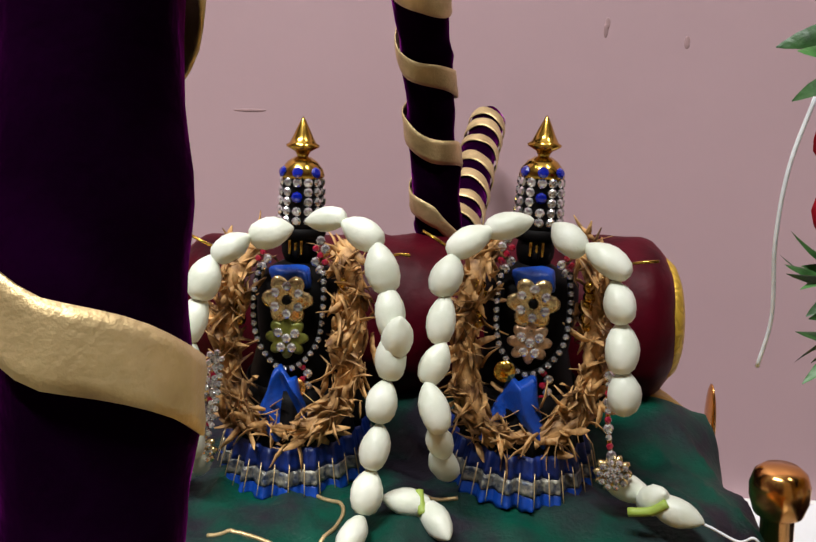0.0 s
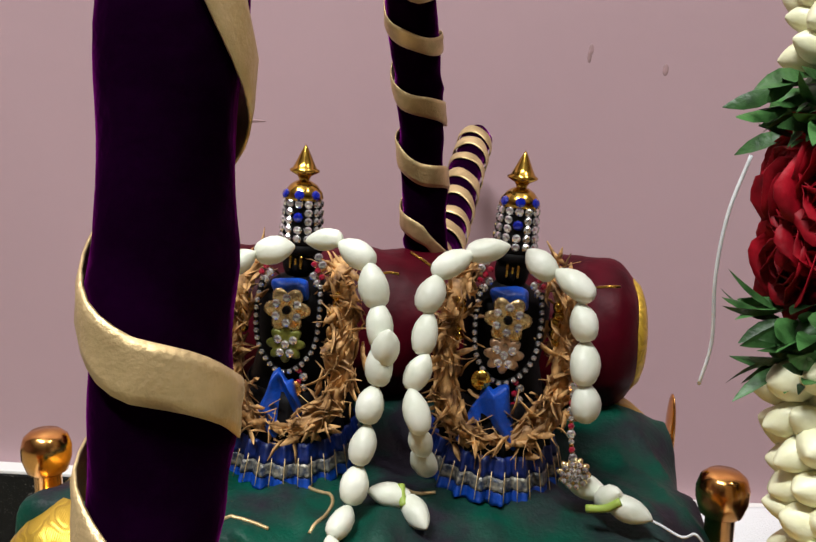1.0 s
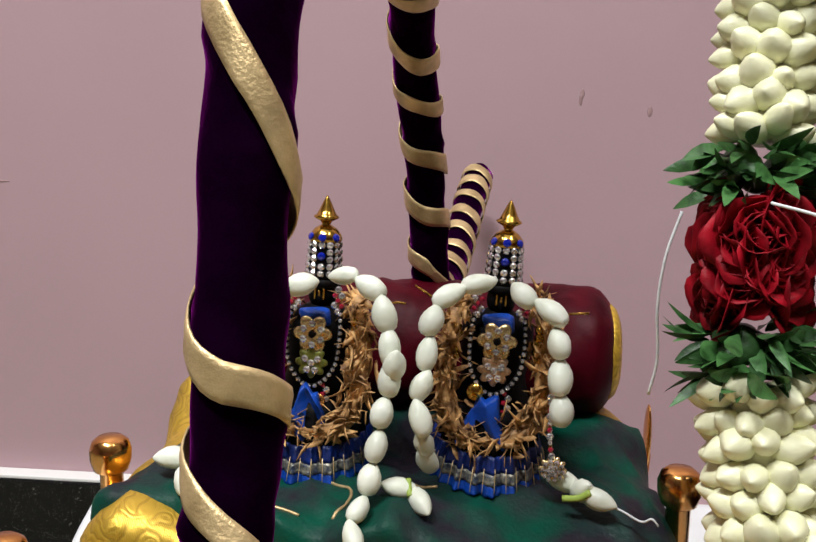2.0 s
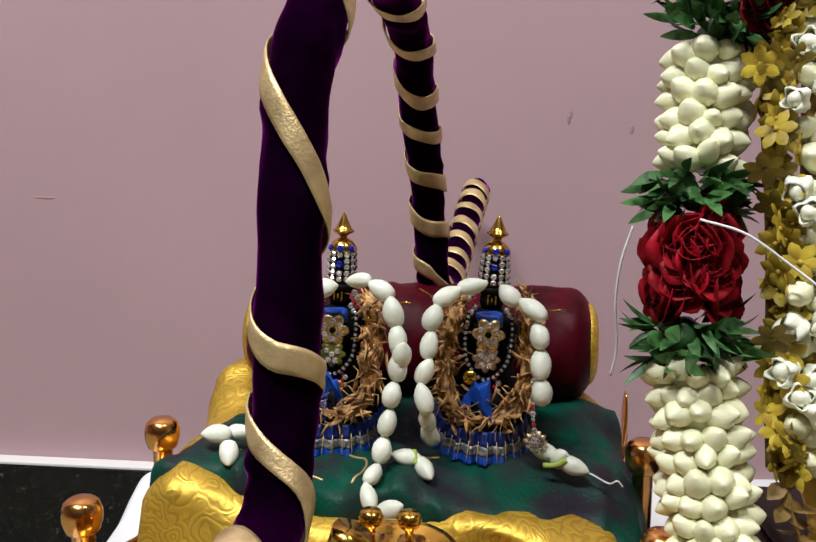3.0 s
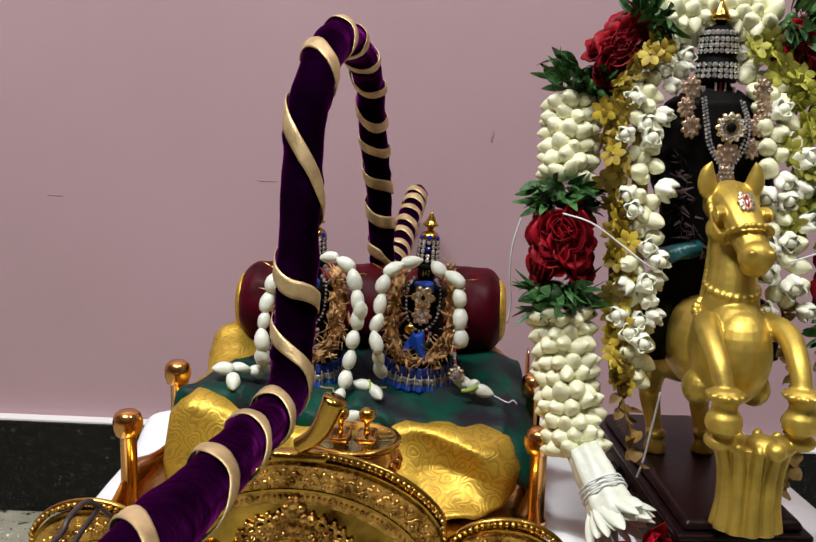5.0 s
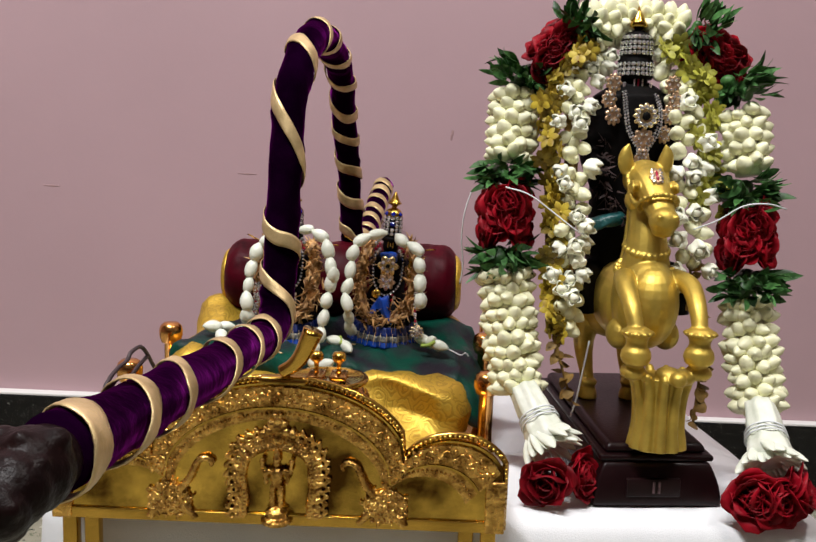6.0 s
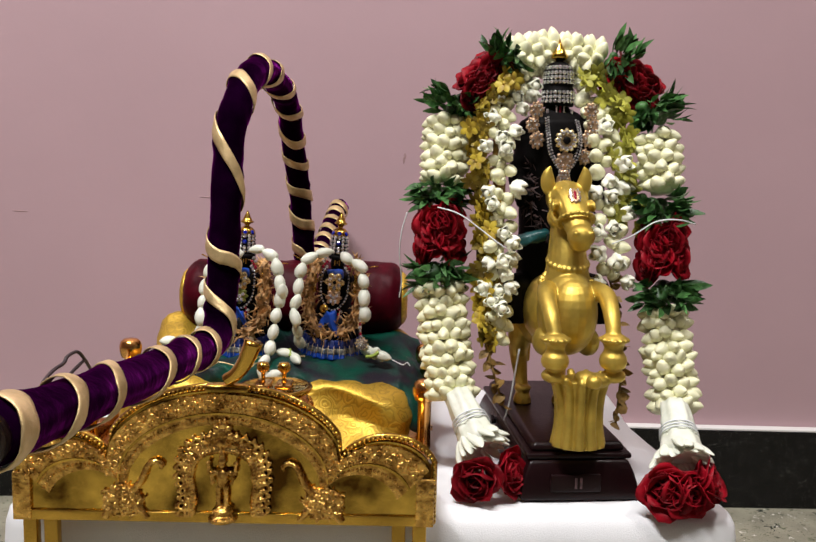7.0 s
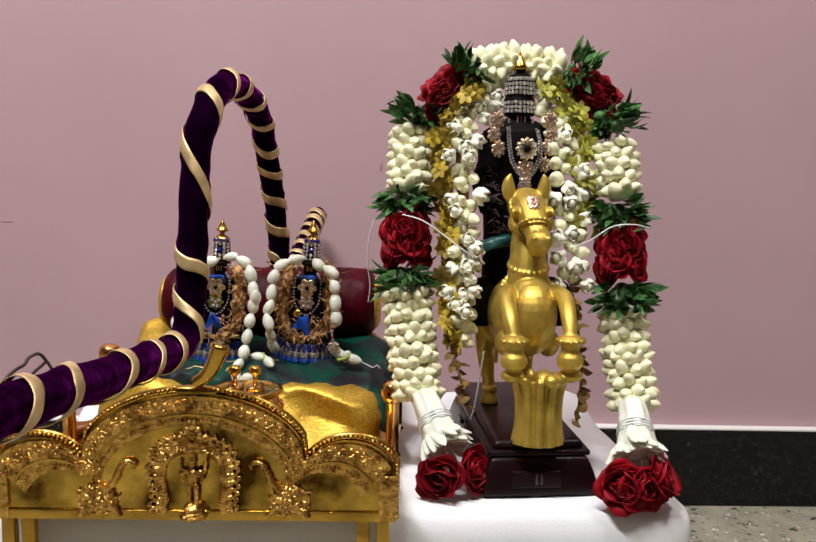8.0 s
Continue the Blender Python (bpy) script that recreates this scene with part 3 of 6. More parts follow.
def carrying_pole():
    ob = thing("carrying_pole", "bent palanquin pole wrapped in purple velvet", "pole", PAL)
    part("wrapped_pole", tube(POLE, pole_radius, 28), VELVET, ob, "dark purple velvet wrapping")
    fr = frames_along(POLE)
    length = [0.0]
    for a, b in zip(POLE, POLE[1:]):
        length.append(length[-1] + (b - a).length)

    def point(d, ang, r):
        d = max(0, min(length[-1] - 1e-6, d))
        i = next(k for k in range(len(length) - 1) if length[k + 1] > d)
        f = (d - length[i]) / (length[i + 1] - length[i])
        t, s, u = fr[i]
        t2, s2, u2 = fr[i + 1]
        s, u = s.lerp(s2, f).normalized(), u.lerp(u2, f).normalized()
        return POLE[i].lerp(POLE[i + 1], f) + (s * math.cos(ang) + u * math.sin(ang)) * r

    # one ribbon wound by hand: it crosses the seen side at these places
    def nearest(v, z):
        k = min(range(len(POLE)), key=lambda i: (POLE[i].y - v) ** 2 + (POLE[i].z - z) ** 2)
        return k
    marks = [(-0.326, 0.36, (1, 0, 0.6)), (-0.282, 0.35, (1, 0, 0.6)), (-0.238, 0.35, (1, 0, 0.6)), (-0.15, 0.34, (1, 0, 0.6)), (-0.095, 0.335, (1, 0, 0.6)), (-0.047, 0.33, (1, 0, 0.6)),
             (-0.010, 0.331, (1, -0.2, 0)), (0.006, 0.346, (0, -1, 0.3)), (0.014, 0.362, (-1, 0, 0)), (0.0165, 0.376, (1, 0, 0)), (0.0175, 0.3845, (0, -1, 0)), (0.0185, 0.393, (-1, 0, 0)), (0.020, 0.428, (1, 0, 0)), (0.022, 0.453, (0, -1, 0)), (0.030, 0.475, (-1, 0, 0)), (0.040, 0.489, (1, 0, 0)), (0.048, 0.500, (0, -1, 0.4)), (0.054, 0.506, (-1, 0, 0)), (0.084, 0.518, (0.6, -0.8, 0)), (0.130, 0.522, (0.6, -0.8, 0)),
             (0.178, 0.514, (0.6, -0.8, -0.2)), (0.222, 0.499, (0.5, -0.8, -0.3)), (0.258, 0.477, (0.3, -1, -0.3)), (0.280, 0.455, (0, -1, -0.3)), (0.298, 0.425, (0, -1, 0)), (0.310, 0.392, (0, -1, 0)), (0.316, 0.360, (0, -1, 0)),
             (0.345, 0.338, (0, -0.4, 1)), (0.372, 0.343, (0, -0.4, 1)), (0.397, 0.349, (0, -0.4, 1)), (0.421, 0.357, (0, -0.4, 1)), (0.445, 0.366, (0, -0.4, 1)), (0.468, 0.375, (0, -0.4, 1)), (0.490, 0.384, (0, -0.4, 1)), (0.511, 0.392, (0, -0.4, 1))]
    keys, last = [], None
    for v, z, face in marks:
        k = nearest(v, z)
        t, s, u = fr[k]
        f = Vector(face)
        ang = math.atan2(f.dot(u), f.dot(s))
        while last is not None and ang < last + 0.35:
            ang += 2 * math.pi
        keys.append((length[k], ang))
        last = ang
    keys = [(0.003, keys[0][1] - 2.6)] + keys + [(length[-1] - 0.003, keys[-1][1] + 2.2)]
    turns = []
    for (d0, a0), (d1, a1) in zip(keys, keys[1:]):
        n = max(4, int((a1 - a0) * 4.5))
        for k in range(n):
            turns.append((d0 + (d1 - d0) * k / n, a0 + (a1 - a0) * k / n))
    bm = bmesh.new()
    rows = []
    for d, ang in turns:
        w = 0.0070 + 0.0010 * math.sin(ang * 0.37 + 1)
        row = []
        for k, (off, lift) in enumerate(((-1, 0.0005), (-0.6, 0.0008), (0, 0.0007), (0.6, 0.0009), (1, 0.0005))):
            row.append(bm.verts.new(point(d + off * w * 0.8 + 0.0009 * math.sin(ang * 2.7), ang, 0.0121 + lift + 0.0002 * math.sin(ang * 5.3 + off * 2))))
        rows.append(row)
    for a, b in zip(rows, rows[1:]):
        for k in range(4):
            bm.faces.new((a[k], a[k + 1], b[k + 1], b[k]))
    rib = part("ribbon", bm, RIBBON, ob, "matt gold ribbon wound in a spiral")
    sol = rib.modifiers.new("thick", "SOLIDIFY")
    sol.thickness, sol.offset = 0.0005, -1
    # cast head at the front end
    bm = bmesh.new()
    p0 = POLE[0]
    for (du, dv, dz, r) in ((0, -0.006, 0, 0.0135), (0, -0.022, 0.001, 0.0155), (0, -0.038, -0.001, 0.0130), (0, -0.052, -0.004, 0.0100), (0.009, -0.020, 0.011, 0.0050), (-0.009, -0.020, 0.011, 0.0050),
                            (0.008, -0.036, 0.007, 0.0035), (-0.008, -0.036, 0.007, 0.0035), (0.005, -0.059, -0.002, 0.004), (-0.005, -0.059, -0.002, 0.004), (0, -0.046, -0.010, 0.007), (0.0, -0.030, 0.013, 0.004)):
        ball(bm, p0 + Vector((du * 0.75, dv * 0.5, dz * 0.75)), r * 0.74, seg=14, rings=10)
    head = part("head_finial", bm, BRONZE, ob, "dark cast beast head on the pole's end")
    rm = head.modifiers.new("fuse", "REMESH")
    rm.mode, rm.voxel_size, rm.use_smooth_shade = "VOXEL", 0.0011, True
    return ob


carrying_pole()

# thin wire loop that stands up behind the front arm
wire = thing("wire_loop", "thin dark wire loop tied round the wrapped pole", "wire", PAL)
loop = smooth_path([(-0.013, -0.2630, 0.352), (-0.016, -0.2624, 0.3581), (-0.016, -0.2581, 0.3613), (-0.016, -0.2491, 0.3631), (-0.016, -0.2398, 0.3635), (-0.016, -0.2351, 0.3655), (-0.016, -0.2245, 0.3652), (-0.016, -0.2162, 0.3601), (-0.016, -0.2063, 0.3517), (-0.014, -0.1960, 0.343)], 8)
part("loop", tube(loop, 0.0008, 7), WIRE, wire)
part("free_end", tube(smooth_path([(-0.016, -0.2163, 0.3595), (-0.0165, -0.2299, 0.3571), (-0.015, -0.2426, 0.3545), (-0.012, -0.2500, 0.352)], 8), 0.0008, 7), WIRE, wire)

# ---- seat ----
def seat_shape(p):
    q = p + noise.noise_vector(p * 22) * 0.006 + noise.noise_vector(p * 60) * 0.0018
    q.y += 0.007 * math.sin(p.x * 55 + p.z * 120 + 1.0) * (1 if p.y < 0.2 and p.x > 0 else 0) * min(1, p.x / 0.03)
    if p.z > 0.24 and p.y > 0.25:
        q.z += (0.010 + 0.016 * max(0, abs(p.x) - 0.06) / 0.06) * min(1, (p.y - 0.25) / 0.04)
    if p.z > 0.235:
        q.z += 0.017 * min(1, max(0, (-0.05 - p.x) / 0.05))
    if p.z < 0.25 and p.y < 0.2:
        f = min(1, max(0, (0.25 - p.z) / 0.05))
        q.y -= 0.030 * f * f + 0.006 * math.sin(p.x * 70) * f
    fold = 1 - abs(noise.noise(Vector((p.x * 15 + p.z * 22 + 4, p.y * 7, p.z * 20))))
    q.y -= 0.008 * (fold ** 6 - 0.3) * (1 if p.x > 0.02 and p.y < 0.2 else 0.25)
    return q


single("seat_cushion", round_box((-0.126, 0.140, 0.2005), (0.136, 0.330, 0.256), 0.026, (60, 40, 20), seat_shape), GOLD_CLOTH,
       "plump seat cushion in gold brocade with woven scrolls", "cushion", PAL)


def cloth_shape(p):
    q = p + noise.noise_vector(p * 26 + Vector((3, 0, 0))) * 0.005 + noise.noise_vector(p * 75) * 0.0016
    if p.y < 0.20:
        q.z += 0.0034 * math.sin(p.x * 150 + 2 * noise.noise(p * 30)) * (0.20 - p.y) / 0.05
        q.z -= 0.017 * max(0, (p.x - 0.00)) / 0.13 * (0.20 - p.y) / 0.05
    if p.y > 0.25:
        q.z += 0.010 * (p.y - 0.25) / 0.04
    q.z += 0.013 * min(1, max(0, (-0.06 - p.x) / 0.04))
    q.x = q.x + 0.035 * max(0, (p.y - 0.19) / 0.09) * (1 if p.x < -0.03 else 0) * min(1, (-0.03 - p.x) / 0.06)
    edge = max(0, abs(p.x - 0.012) - 0.10) / 0.03
    q.z -= 0.010 * edge * edge
    if p.x > 0.02 and p.y < 0.21:
        low = max(0, min(1, (0.2685 - p.z) / 0.0245))
        q.z -= 0.016 * (p.x - 0.02) / 0.125 * (0.30 + 0.70 * low) * min(1, (0.21 - p.y) / 0.03)
        q.y -= 0.010 * (p.x - 0.02) / 0.125 * low
    # pulled folds, sharp on top
    crease = 1 - abs(noise.noise(Vector((p.x * 34 + p.y * 16, p.y * 9, p.z * 14))))
    q.z += 0.0042 * (crease ** 5 - 0.4) * (1 if p.z > 0.25 else 0.4)
    q.y -= 0.0050 * (crease ** 4 - 0.4) * max(0, min(1, (0.185 - p.y) / 0.02))
    return q


spread = thing("silk_cloth", "dark green and purple shot silk laid over the cushion", "cloth", PAL)
fabric = round_box((-0.121, 0.157, 0.244), (0.147, 0.300, 0.2685), 0.0115, (90, 46, 6), cloth_shape)
fabric.normal_update()
TREE = BVHTree.FromBMesh(fabric)
part("fabric", fabric, GREEN_SILK, spread)
for line in (((-0.027, 0.209), (-0.007, 0.193), (-0.006, 0.181), (-0.010, 0.168)), ((0.009, 0.195), (0.022, 0.196), (0.034, 0.201)), ((-0.048, 0.171), (-0.036, 0.169), (-0.025, 0.167))):
    laid = []
    for p in smooth_path([(x, y, 0.3) for x, y in line], 10):
        hit = TREE.ray_cast(Vector((p.x, p.y, 0.32)), Vector((0, 0, -1)))[0]
        if hit:
            laid.append(hit + Vector((0, 0, 0.0003)))
    if len(laid) > 3:
        part("gold_piping", tube(laid, 0.0008, 6), RIBBON, spread, "thin gold edging")

bol = thing("bolster", "round maroon velvet bolster with gold ends", "bolster", PAL)


def bol_r(f, a):
    e = min(f, 1 - f)
    return 0.0378 * (1 - 0.25 * max(0, 1 - e / 0.06) ** 2) + 0.0016 * noise.noise(Vector((f * 14, math.cos(a) * 2, math.sin(a) * 2))) + 0.0010 * noise.noise(Vector((f * 34, math.cos(a) * 3, math.sin(a) * 3)))


part("roll", tube([Vector((-0.101 + 0.224 * k / 80, 0.309, 0.3110)) for k in range(81)], bol_r, 56), MAROON, bol)
for s, u in ((-1, -0.1005), (1, 0.1225)):
    part("gold_end", lathe([(0.0, 0.0050), (0.012, 0.0065), (0.020, 0.0062), (0.0250, 0.0042), (0.0282, 0.0008), (0.0270, -0.0015)], 40, None, Matrix.Translation((u, 0.309, 0.3110)) @ Matrix.Rotation(s * math.pi / 2, 4, "Y")), GOLD_CLOTH, bol, "gold brocade end panel")

# ---- plate with two toe-knob sandals ----
pl = thing("brass_stand", "domed brass stand with a flat round top", "stand", PAL)
AT = Matrix.Translation((0.022, 0.094, 0)) @ Matrix.Translation((0, 0, 0.2005)) @ Matrix.Diagonal((1, 1, 1.14, 1)) @ Matrix.Translation((0, 0, -0.2005))
part("dome", lathe([(0.036, 0.2005), (0.040, 0.206), (0.041, 0.216), (0.038, 0.226), (0.031, 0.233), (0.0245, 0.237), (0.024, 0.240)], 40, None, AT), COPPER, pl)
part("drum", lathe([(0.0235, 0.2375), (0.0285, 0.241), (0.0300, 0.246), (0.0290, 0.252), (0.0265, 0.2555), (0.0255, 0.257)], 40, None, AT), COPPER, pl, "ribbed brass drum")
part("top_plate", lathe([(0.0255, 0.2565), (0.0300, 0.2575), (0.0312, 0.2595), (0.0300, 0.2612), (0.0262, 0.2612), (0.0255, 0.2604), (0.0, 0.2604)], 48, None, AT), BRASS, pl, "shiny flat plate with a raised rim")
leaves = bmesh.new()
for k in range(22):
    a = 2 * math.pi * k / 22
    ball(leaves, Vector((0.022 + 0.0392 * math.cos(a), 0.094 + 0.0392 * math.sin(a), 0.2195)), 0.0045, 0.0045, 0.010, 8, 6)
    ball(leaves, Vector((0.022 + 0.0293 * math.cos(a + 0.1), 0.094 + 0.0293 * math.sin(a + 0.1), 0.2540)), 0.0028, 0.0028, 0.0050, 8, 6, Matrix.Rotation(a, 4, "Z") @ Matrix.Rotation(0.5, 4, "X"))
part("petal_relief", leaves, COPPER, pl, "ring of raised petals")
for k, du in enumerate((-0.0085, 0.0085)):
    sandal = thing("toy_sandal", "tiny brass sandal with a toe knob", "sandal", PAL, "pair of tiny sandals")
    c = Vector((0.022 + du, 0.090, 0.2690))
    part("sole", round_box(c + Vector((-0.0065, -0.011, 0.0003)), c + Vector((0.0065, 0.013, 0.0045)), 0.003, (2, 3, 1)), COPPER, sandal)
    part("toe_knob", lathe([(0.0022, 0.004), (0.0016, 0.008), (0.0019, 0.012), (0.0048, 0.0145), (0.0056, 0.0175), (0.0042, 0.0205), (0.0, 0.0212)], 16, None, Matrix.Translation(c)), BRASS, sandal, "mushroom-shaped toe knob")


# ---- idols ----
def bud_mesh(mat, name, length=0.0168, r=0.0055):
    bm = bmesh.new()
    prof = [(0.0, -0.50), (0.42, -0.475), (0.74, -0.39), (0.94, -0.22), (1.0, -0.04), (0.91, 0.13), (0.67, 0.29), (0.38, 0.41), (0.14, 0.48), (0.0, 0.50)]
    seg, rings = 12, []
    for f, z in prof:
        if f == 0:
            rings.append([bm.verts.new((0, 0, z * length))])
        else:
            rings.append([bm.verts.new((r * f * (1 + 0.055 * math.cos(3 * a + z * 4)) * math.cos(a), r * f * (1 + 0.055 * math.cos(3 * a + z * 4)) * math.sin(a), z * length)) for a in [2 * math.pi * k / seg for k in range(seg)]])
    for a, b in zip(rings, rings[1:]):
        for k in range(seg):
            j = (k + 1) % seg
            if len(a) == 1:
                bm.faces.new((a[0], b[j], b[k]))
            elif len(b) == 1:
                bm.faces.new((a[k], a[j], b[0]))
            else:
                bm.faces.new((a[k], a[j], b[j], b[k]))
    return finish(name, bm, mat)


BUD_MESH = [bud_mesh(BUD, "bud", 0.0170, 0.0054), bud_mesh(BUD, "bud", 0.0178, 0.0050), bud_mesh(BUD, "bud", 0.0162, 0.0057)]


def gem_mesh(mat, r=0.0017):
    return finish("stone", lathe([(r, -0.0004), (r, 0.0002), (r * 0.62, 0.0008), (0.0, 0.0009)], 8), mat, False)


GEM, GEM_BLUE, GEM_RED, GEM_SMALL = gem_mesh(STONE, 0.0018), gem_mesh(BLUE_STONE, 0.0021), gem_mesh(RED_STONE, 0.0013), gem_mesh(STONE, 0.00115)


def bud_chain(ob, pts, rnd, step=0.0146):
    for p, t in along(smooth_path(pts, 8), step, 0.004):
        d = t + Vector((rnd.uniform(-.25, .25), rnd.uniform(-.2, .2), rnd.uniform(-.2, .2)))
        piece("bud", rnd.choice(BUD_MESH), ob, aim(p, -d, rnd.random() * 6) @ Matrix.Scale(rnd.uniform(0.88, 1.10), 4))


def idol(u, right):
    """A small dressed idol; u is its middle, v its front."""
    V = 0.236
    rnd = random.Random(11 + right)
    lean = radians(4.0 if right else 2.9)
    m = PAL @ Matrix.Translation((u, V, 0.339)) @ Matrix.Rotation(lean, 4, "Y") @ Matrix.Translation((0, 0, -0.342))
    # plain dark body
    bm = bmesh.new()
    lathe([(0.0, 0.2725), (0.024, 0.2725), (0.021, 0.300), (0.016, 0.320), (0.018, 0.338), (0.0175, 0.346), (0.010, 0.351), (0.0062, 0.353), (0.0062, 0.355)], 24, bm)
    ball(bm, (0, -0.001, 0.3580), 0.0072, 0.0075, 0.0082, 18, 12)
    lathe([(0.0085, 0.3620), (0.0094, 0.363), (0.0094, 0.366), (0.0, 0.367)], 24, bm)
    ball(bm, (0, -0.0086, 0.3570), 0.0014, 0.0014, 0.0024, 8, 6)
    single("idol", bm, BLACK_STONE, "small black stone idol dressed in blue silk", "idol", m, "pair of idols on the palanquin")
    # tall crown with stones
    crown = thing("crown", "tall gold crown set with rhinestones", "crown", m, "idol crowns")
    part("cap", lathe([(0.0084, 0.3655), (0.0090, 0.3670), (0.0084, 0.3690), (0.0078, 0.3845), (0.0076, 0.3855), (0.0062, 0.3890), (0.0045, 0.3905), (0.0026, 0.3915)], 28), BLACK_STONE, crown, "dark crown body")
    part("finial", lathe([(0.0028, 0.3905), (0.0021, 0.3928), (0.0030, 0.3945), (0.0062, 0.3962), (0.0063, 0.3970), (0.0050, 0.3978), (0.0036, 0.4005), (0.0020, 0.4040), (0.0007, 0.4066), (0.0, 0.4075)], 28), BRASS, crown, "pointed gold finial")
    part("gold_collar", lathe([(0.0080, 0.3846), (0.0085, 0.3856), (0.0078, 0.3880), (0.0056, 0.3908), (0.0030, 0.3925)], 28), BRASS, crown)
    for row in range(5):
        for k in range(7):
            a = math.pi * (1.02 + 0.96 * k / 6)
            if k == 3 and row in (2, 3):
                continue
            z = 0.3690 + 0.0036 * row
            rr = 0.0088 - 0.0002 * row
            p = Vector((rr * math.cos(a), rr * math.sin(a), z))
            piece("stone", GEM, crown, aim(p, (math.cos(a), math.sin(a), 0)))
    piece("stone", GEM_BLUE, crown, aim((0, -0.0088, 0.3780), (0, -1, 0)), "blue stone")
    for a in (-0.9, 0, 0.9):
        piece("stone", GEM_BLUE, crown, aim((0.0082 * math.sin(a), -0.0082 * math.cos(a), 0.3872), (math.sin(a), -math.cos(a), 0.4)), "blue stone")
    mk = thing("face_mark", "gold mark painted on a dark idol face", "mark", m, "idol face marks")
    for dx, z0, z1 in ((-0.0022, 0.3565, 0.3620), (0.0, 0.3580, 0.3610), (0.0022, 0.3565, 0.3620)):
        part("stroke", round_box((dx - 0.0005, -0.0098, z0), (dx + 0.0005, -0.0076, z1), 0.0003), BRASS, mk)
    # ear ornaments
    for s in (-1, 1):
        ear = thing("ear_ornament", "rose-gold ear ornament with rhinestones", "jewellery", m, "idol ear ornaments")
        for dx, dz in ((0, 0), (0.0025, 0.0025), (-0.0025, 0.0025), (0.0025, -0.0025), (-0.0025, -0.0025), (0, 0.0055), (0, -0.0055)):
            piece("stone", GEM if (dx + dz) else GEM_RED, ear, aim((s * (0.0108 + dx * 0.7), -0.0155, 0.3580 + dz), (s * 0.3, -1, 0.1)))
    # blue neck cloth, star pendant, long stone chain
    single("neck_cloth", round_box((-0.0075, -0.0200, 0.3455), (0.0075, -0.0125, 0.3535), 0.003, (4, 2, 3), wobble(0.0018, 160, u)), BLUE_SILK, "folded bright blue silk neck cloth", "cloth", m, "idol neck cloths")
    pend = thing("star_pendant", "gold flower pendant set with rhinestones", "pendant", m, "idol pendants")
    part("setting", scallop((0, -0.0205, 0.3420), 0.0086, 6, 0.0016, 0.35), PALE_GOLD, pend)
    for k in range(6):
        a = math.pi / 6 + k * math.pi / 3
        piece("stone", GEM, pend, aim((0.0050 * math.cos(a), -0.0225, 0.3420 + 0.0052 * math.sin(a)), (0, -1, 0.1)))
    piece("stone", gem_mesh(BLACK_STONE, 0.0018), pend, aim((0, -0.0228, 0.342), (0, -1, 0.1)), "black stone")
    low = thing("lower_pendant", "greenish gold pendant with clear stones", "pendant", m, "idol pendants")
    part("setting", scallop((0, -0.0203, 0.3275), 0.0072, 8, 0.0014, 0.35), material("olive_enamel", (0.16, 0.17, 0.03), 0.35, 0.3, vary=0.5, scale=500) if not right else PINK_STONE, low)
    for dx, dz in ((0, 0), (0.0032, 0.002), (-0.0032, 0.002), (0.002, -0.0035), (-0.002, -0.0035)):
        piece("stone", GEM, low, aim((dx, -0.0219, 0.3275 + dz), (0, -1, 0.1)))
    chain = thing("stone_chain", "long chain of clear rhinestones", "necklace", m, "idol necklaces")
    path = smooth_path([(-0.0118, -0.0150, 0.353), (-0.0128, -0.0195, 0.342), (-0.0115, -0.0205, 0.328), (-0.0060, -0.0205, 0.3185), (0.0, -0.0205, 0.3155), (0.0065, -0.0205, 0.3190), (0.0120, -0.0205, 0.328), (0.0132, -0.0195, 0.342), (0.0122, -0.0150, 0.353)], 8)
    part("cord", tube(path, 0.0012, 6), BLACK_STONE, chain, "dark cord behind the stones")
    for p, t in along(path, 0.0031):
        piece("stone", GEM_SMALL, chain, aim(p + Vector((0, -0.0011, 0)), (0, -1, 0.15)))
    for k in range(6):
        piece("stone", (GEM_RED, GEM)[k % 2], chain, aim((0.006 + 0.002 * (k % 2), -0.0205, 0.3165 - 0.0024 * k), (0, -1, 0.1)))
    # gold drops and a round coin
    for s, dz in ((-1, 0.0), (1, 0.002)):
        drop = bmesh.new()
        for k in range(5):
            ball(drop, (s * 0.0195 + 0.0006 * math.sin(k * 2), -0.0175, 0.3405 - 0.0036 * k + 0.006 + dz), 0.0031 - 0.0003 * abs(k - 2), 0.0022, 0.0024, 10, 6)
        single("gold_drop", drop, BRASS, "lumpy polished gold drop ornament", "jewellery", m, "idol gold drops")
    single("gold_coin", lathe([(0.0, -0.0006), (0.0038, -0.0006), (0.0040, 0.0), (0.0038, 0.0006), (0.0, 0.0006)], 24, None, aim((-0.008 if right else 0.004, -0.0230, 0.3165 if right else 0.309), (0, -1, 0.15))), BRASS if right else COPPER,
           "small round polished gold coin ornament", "jewellery", m, "idol coins")
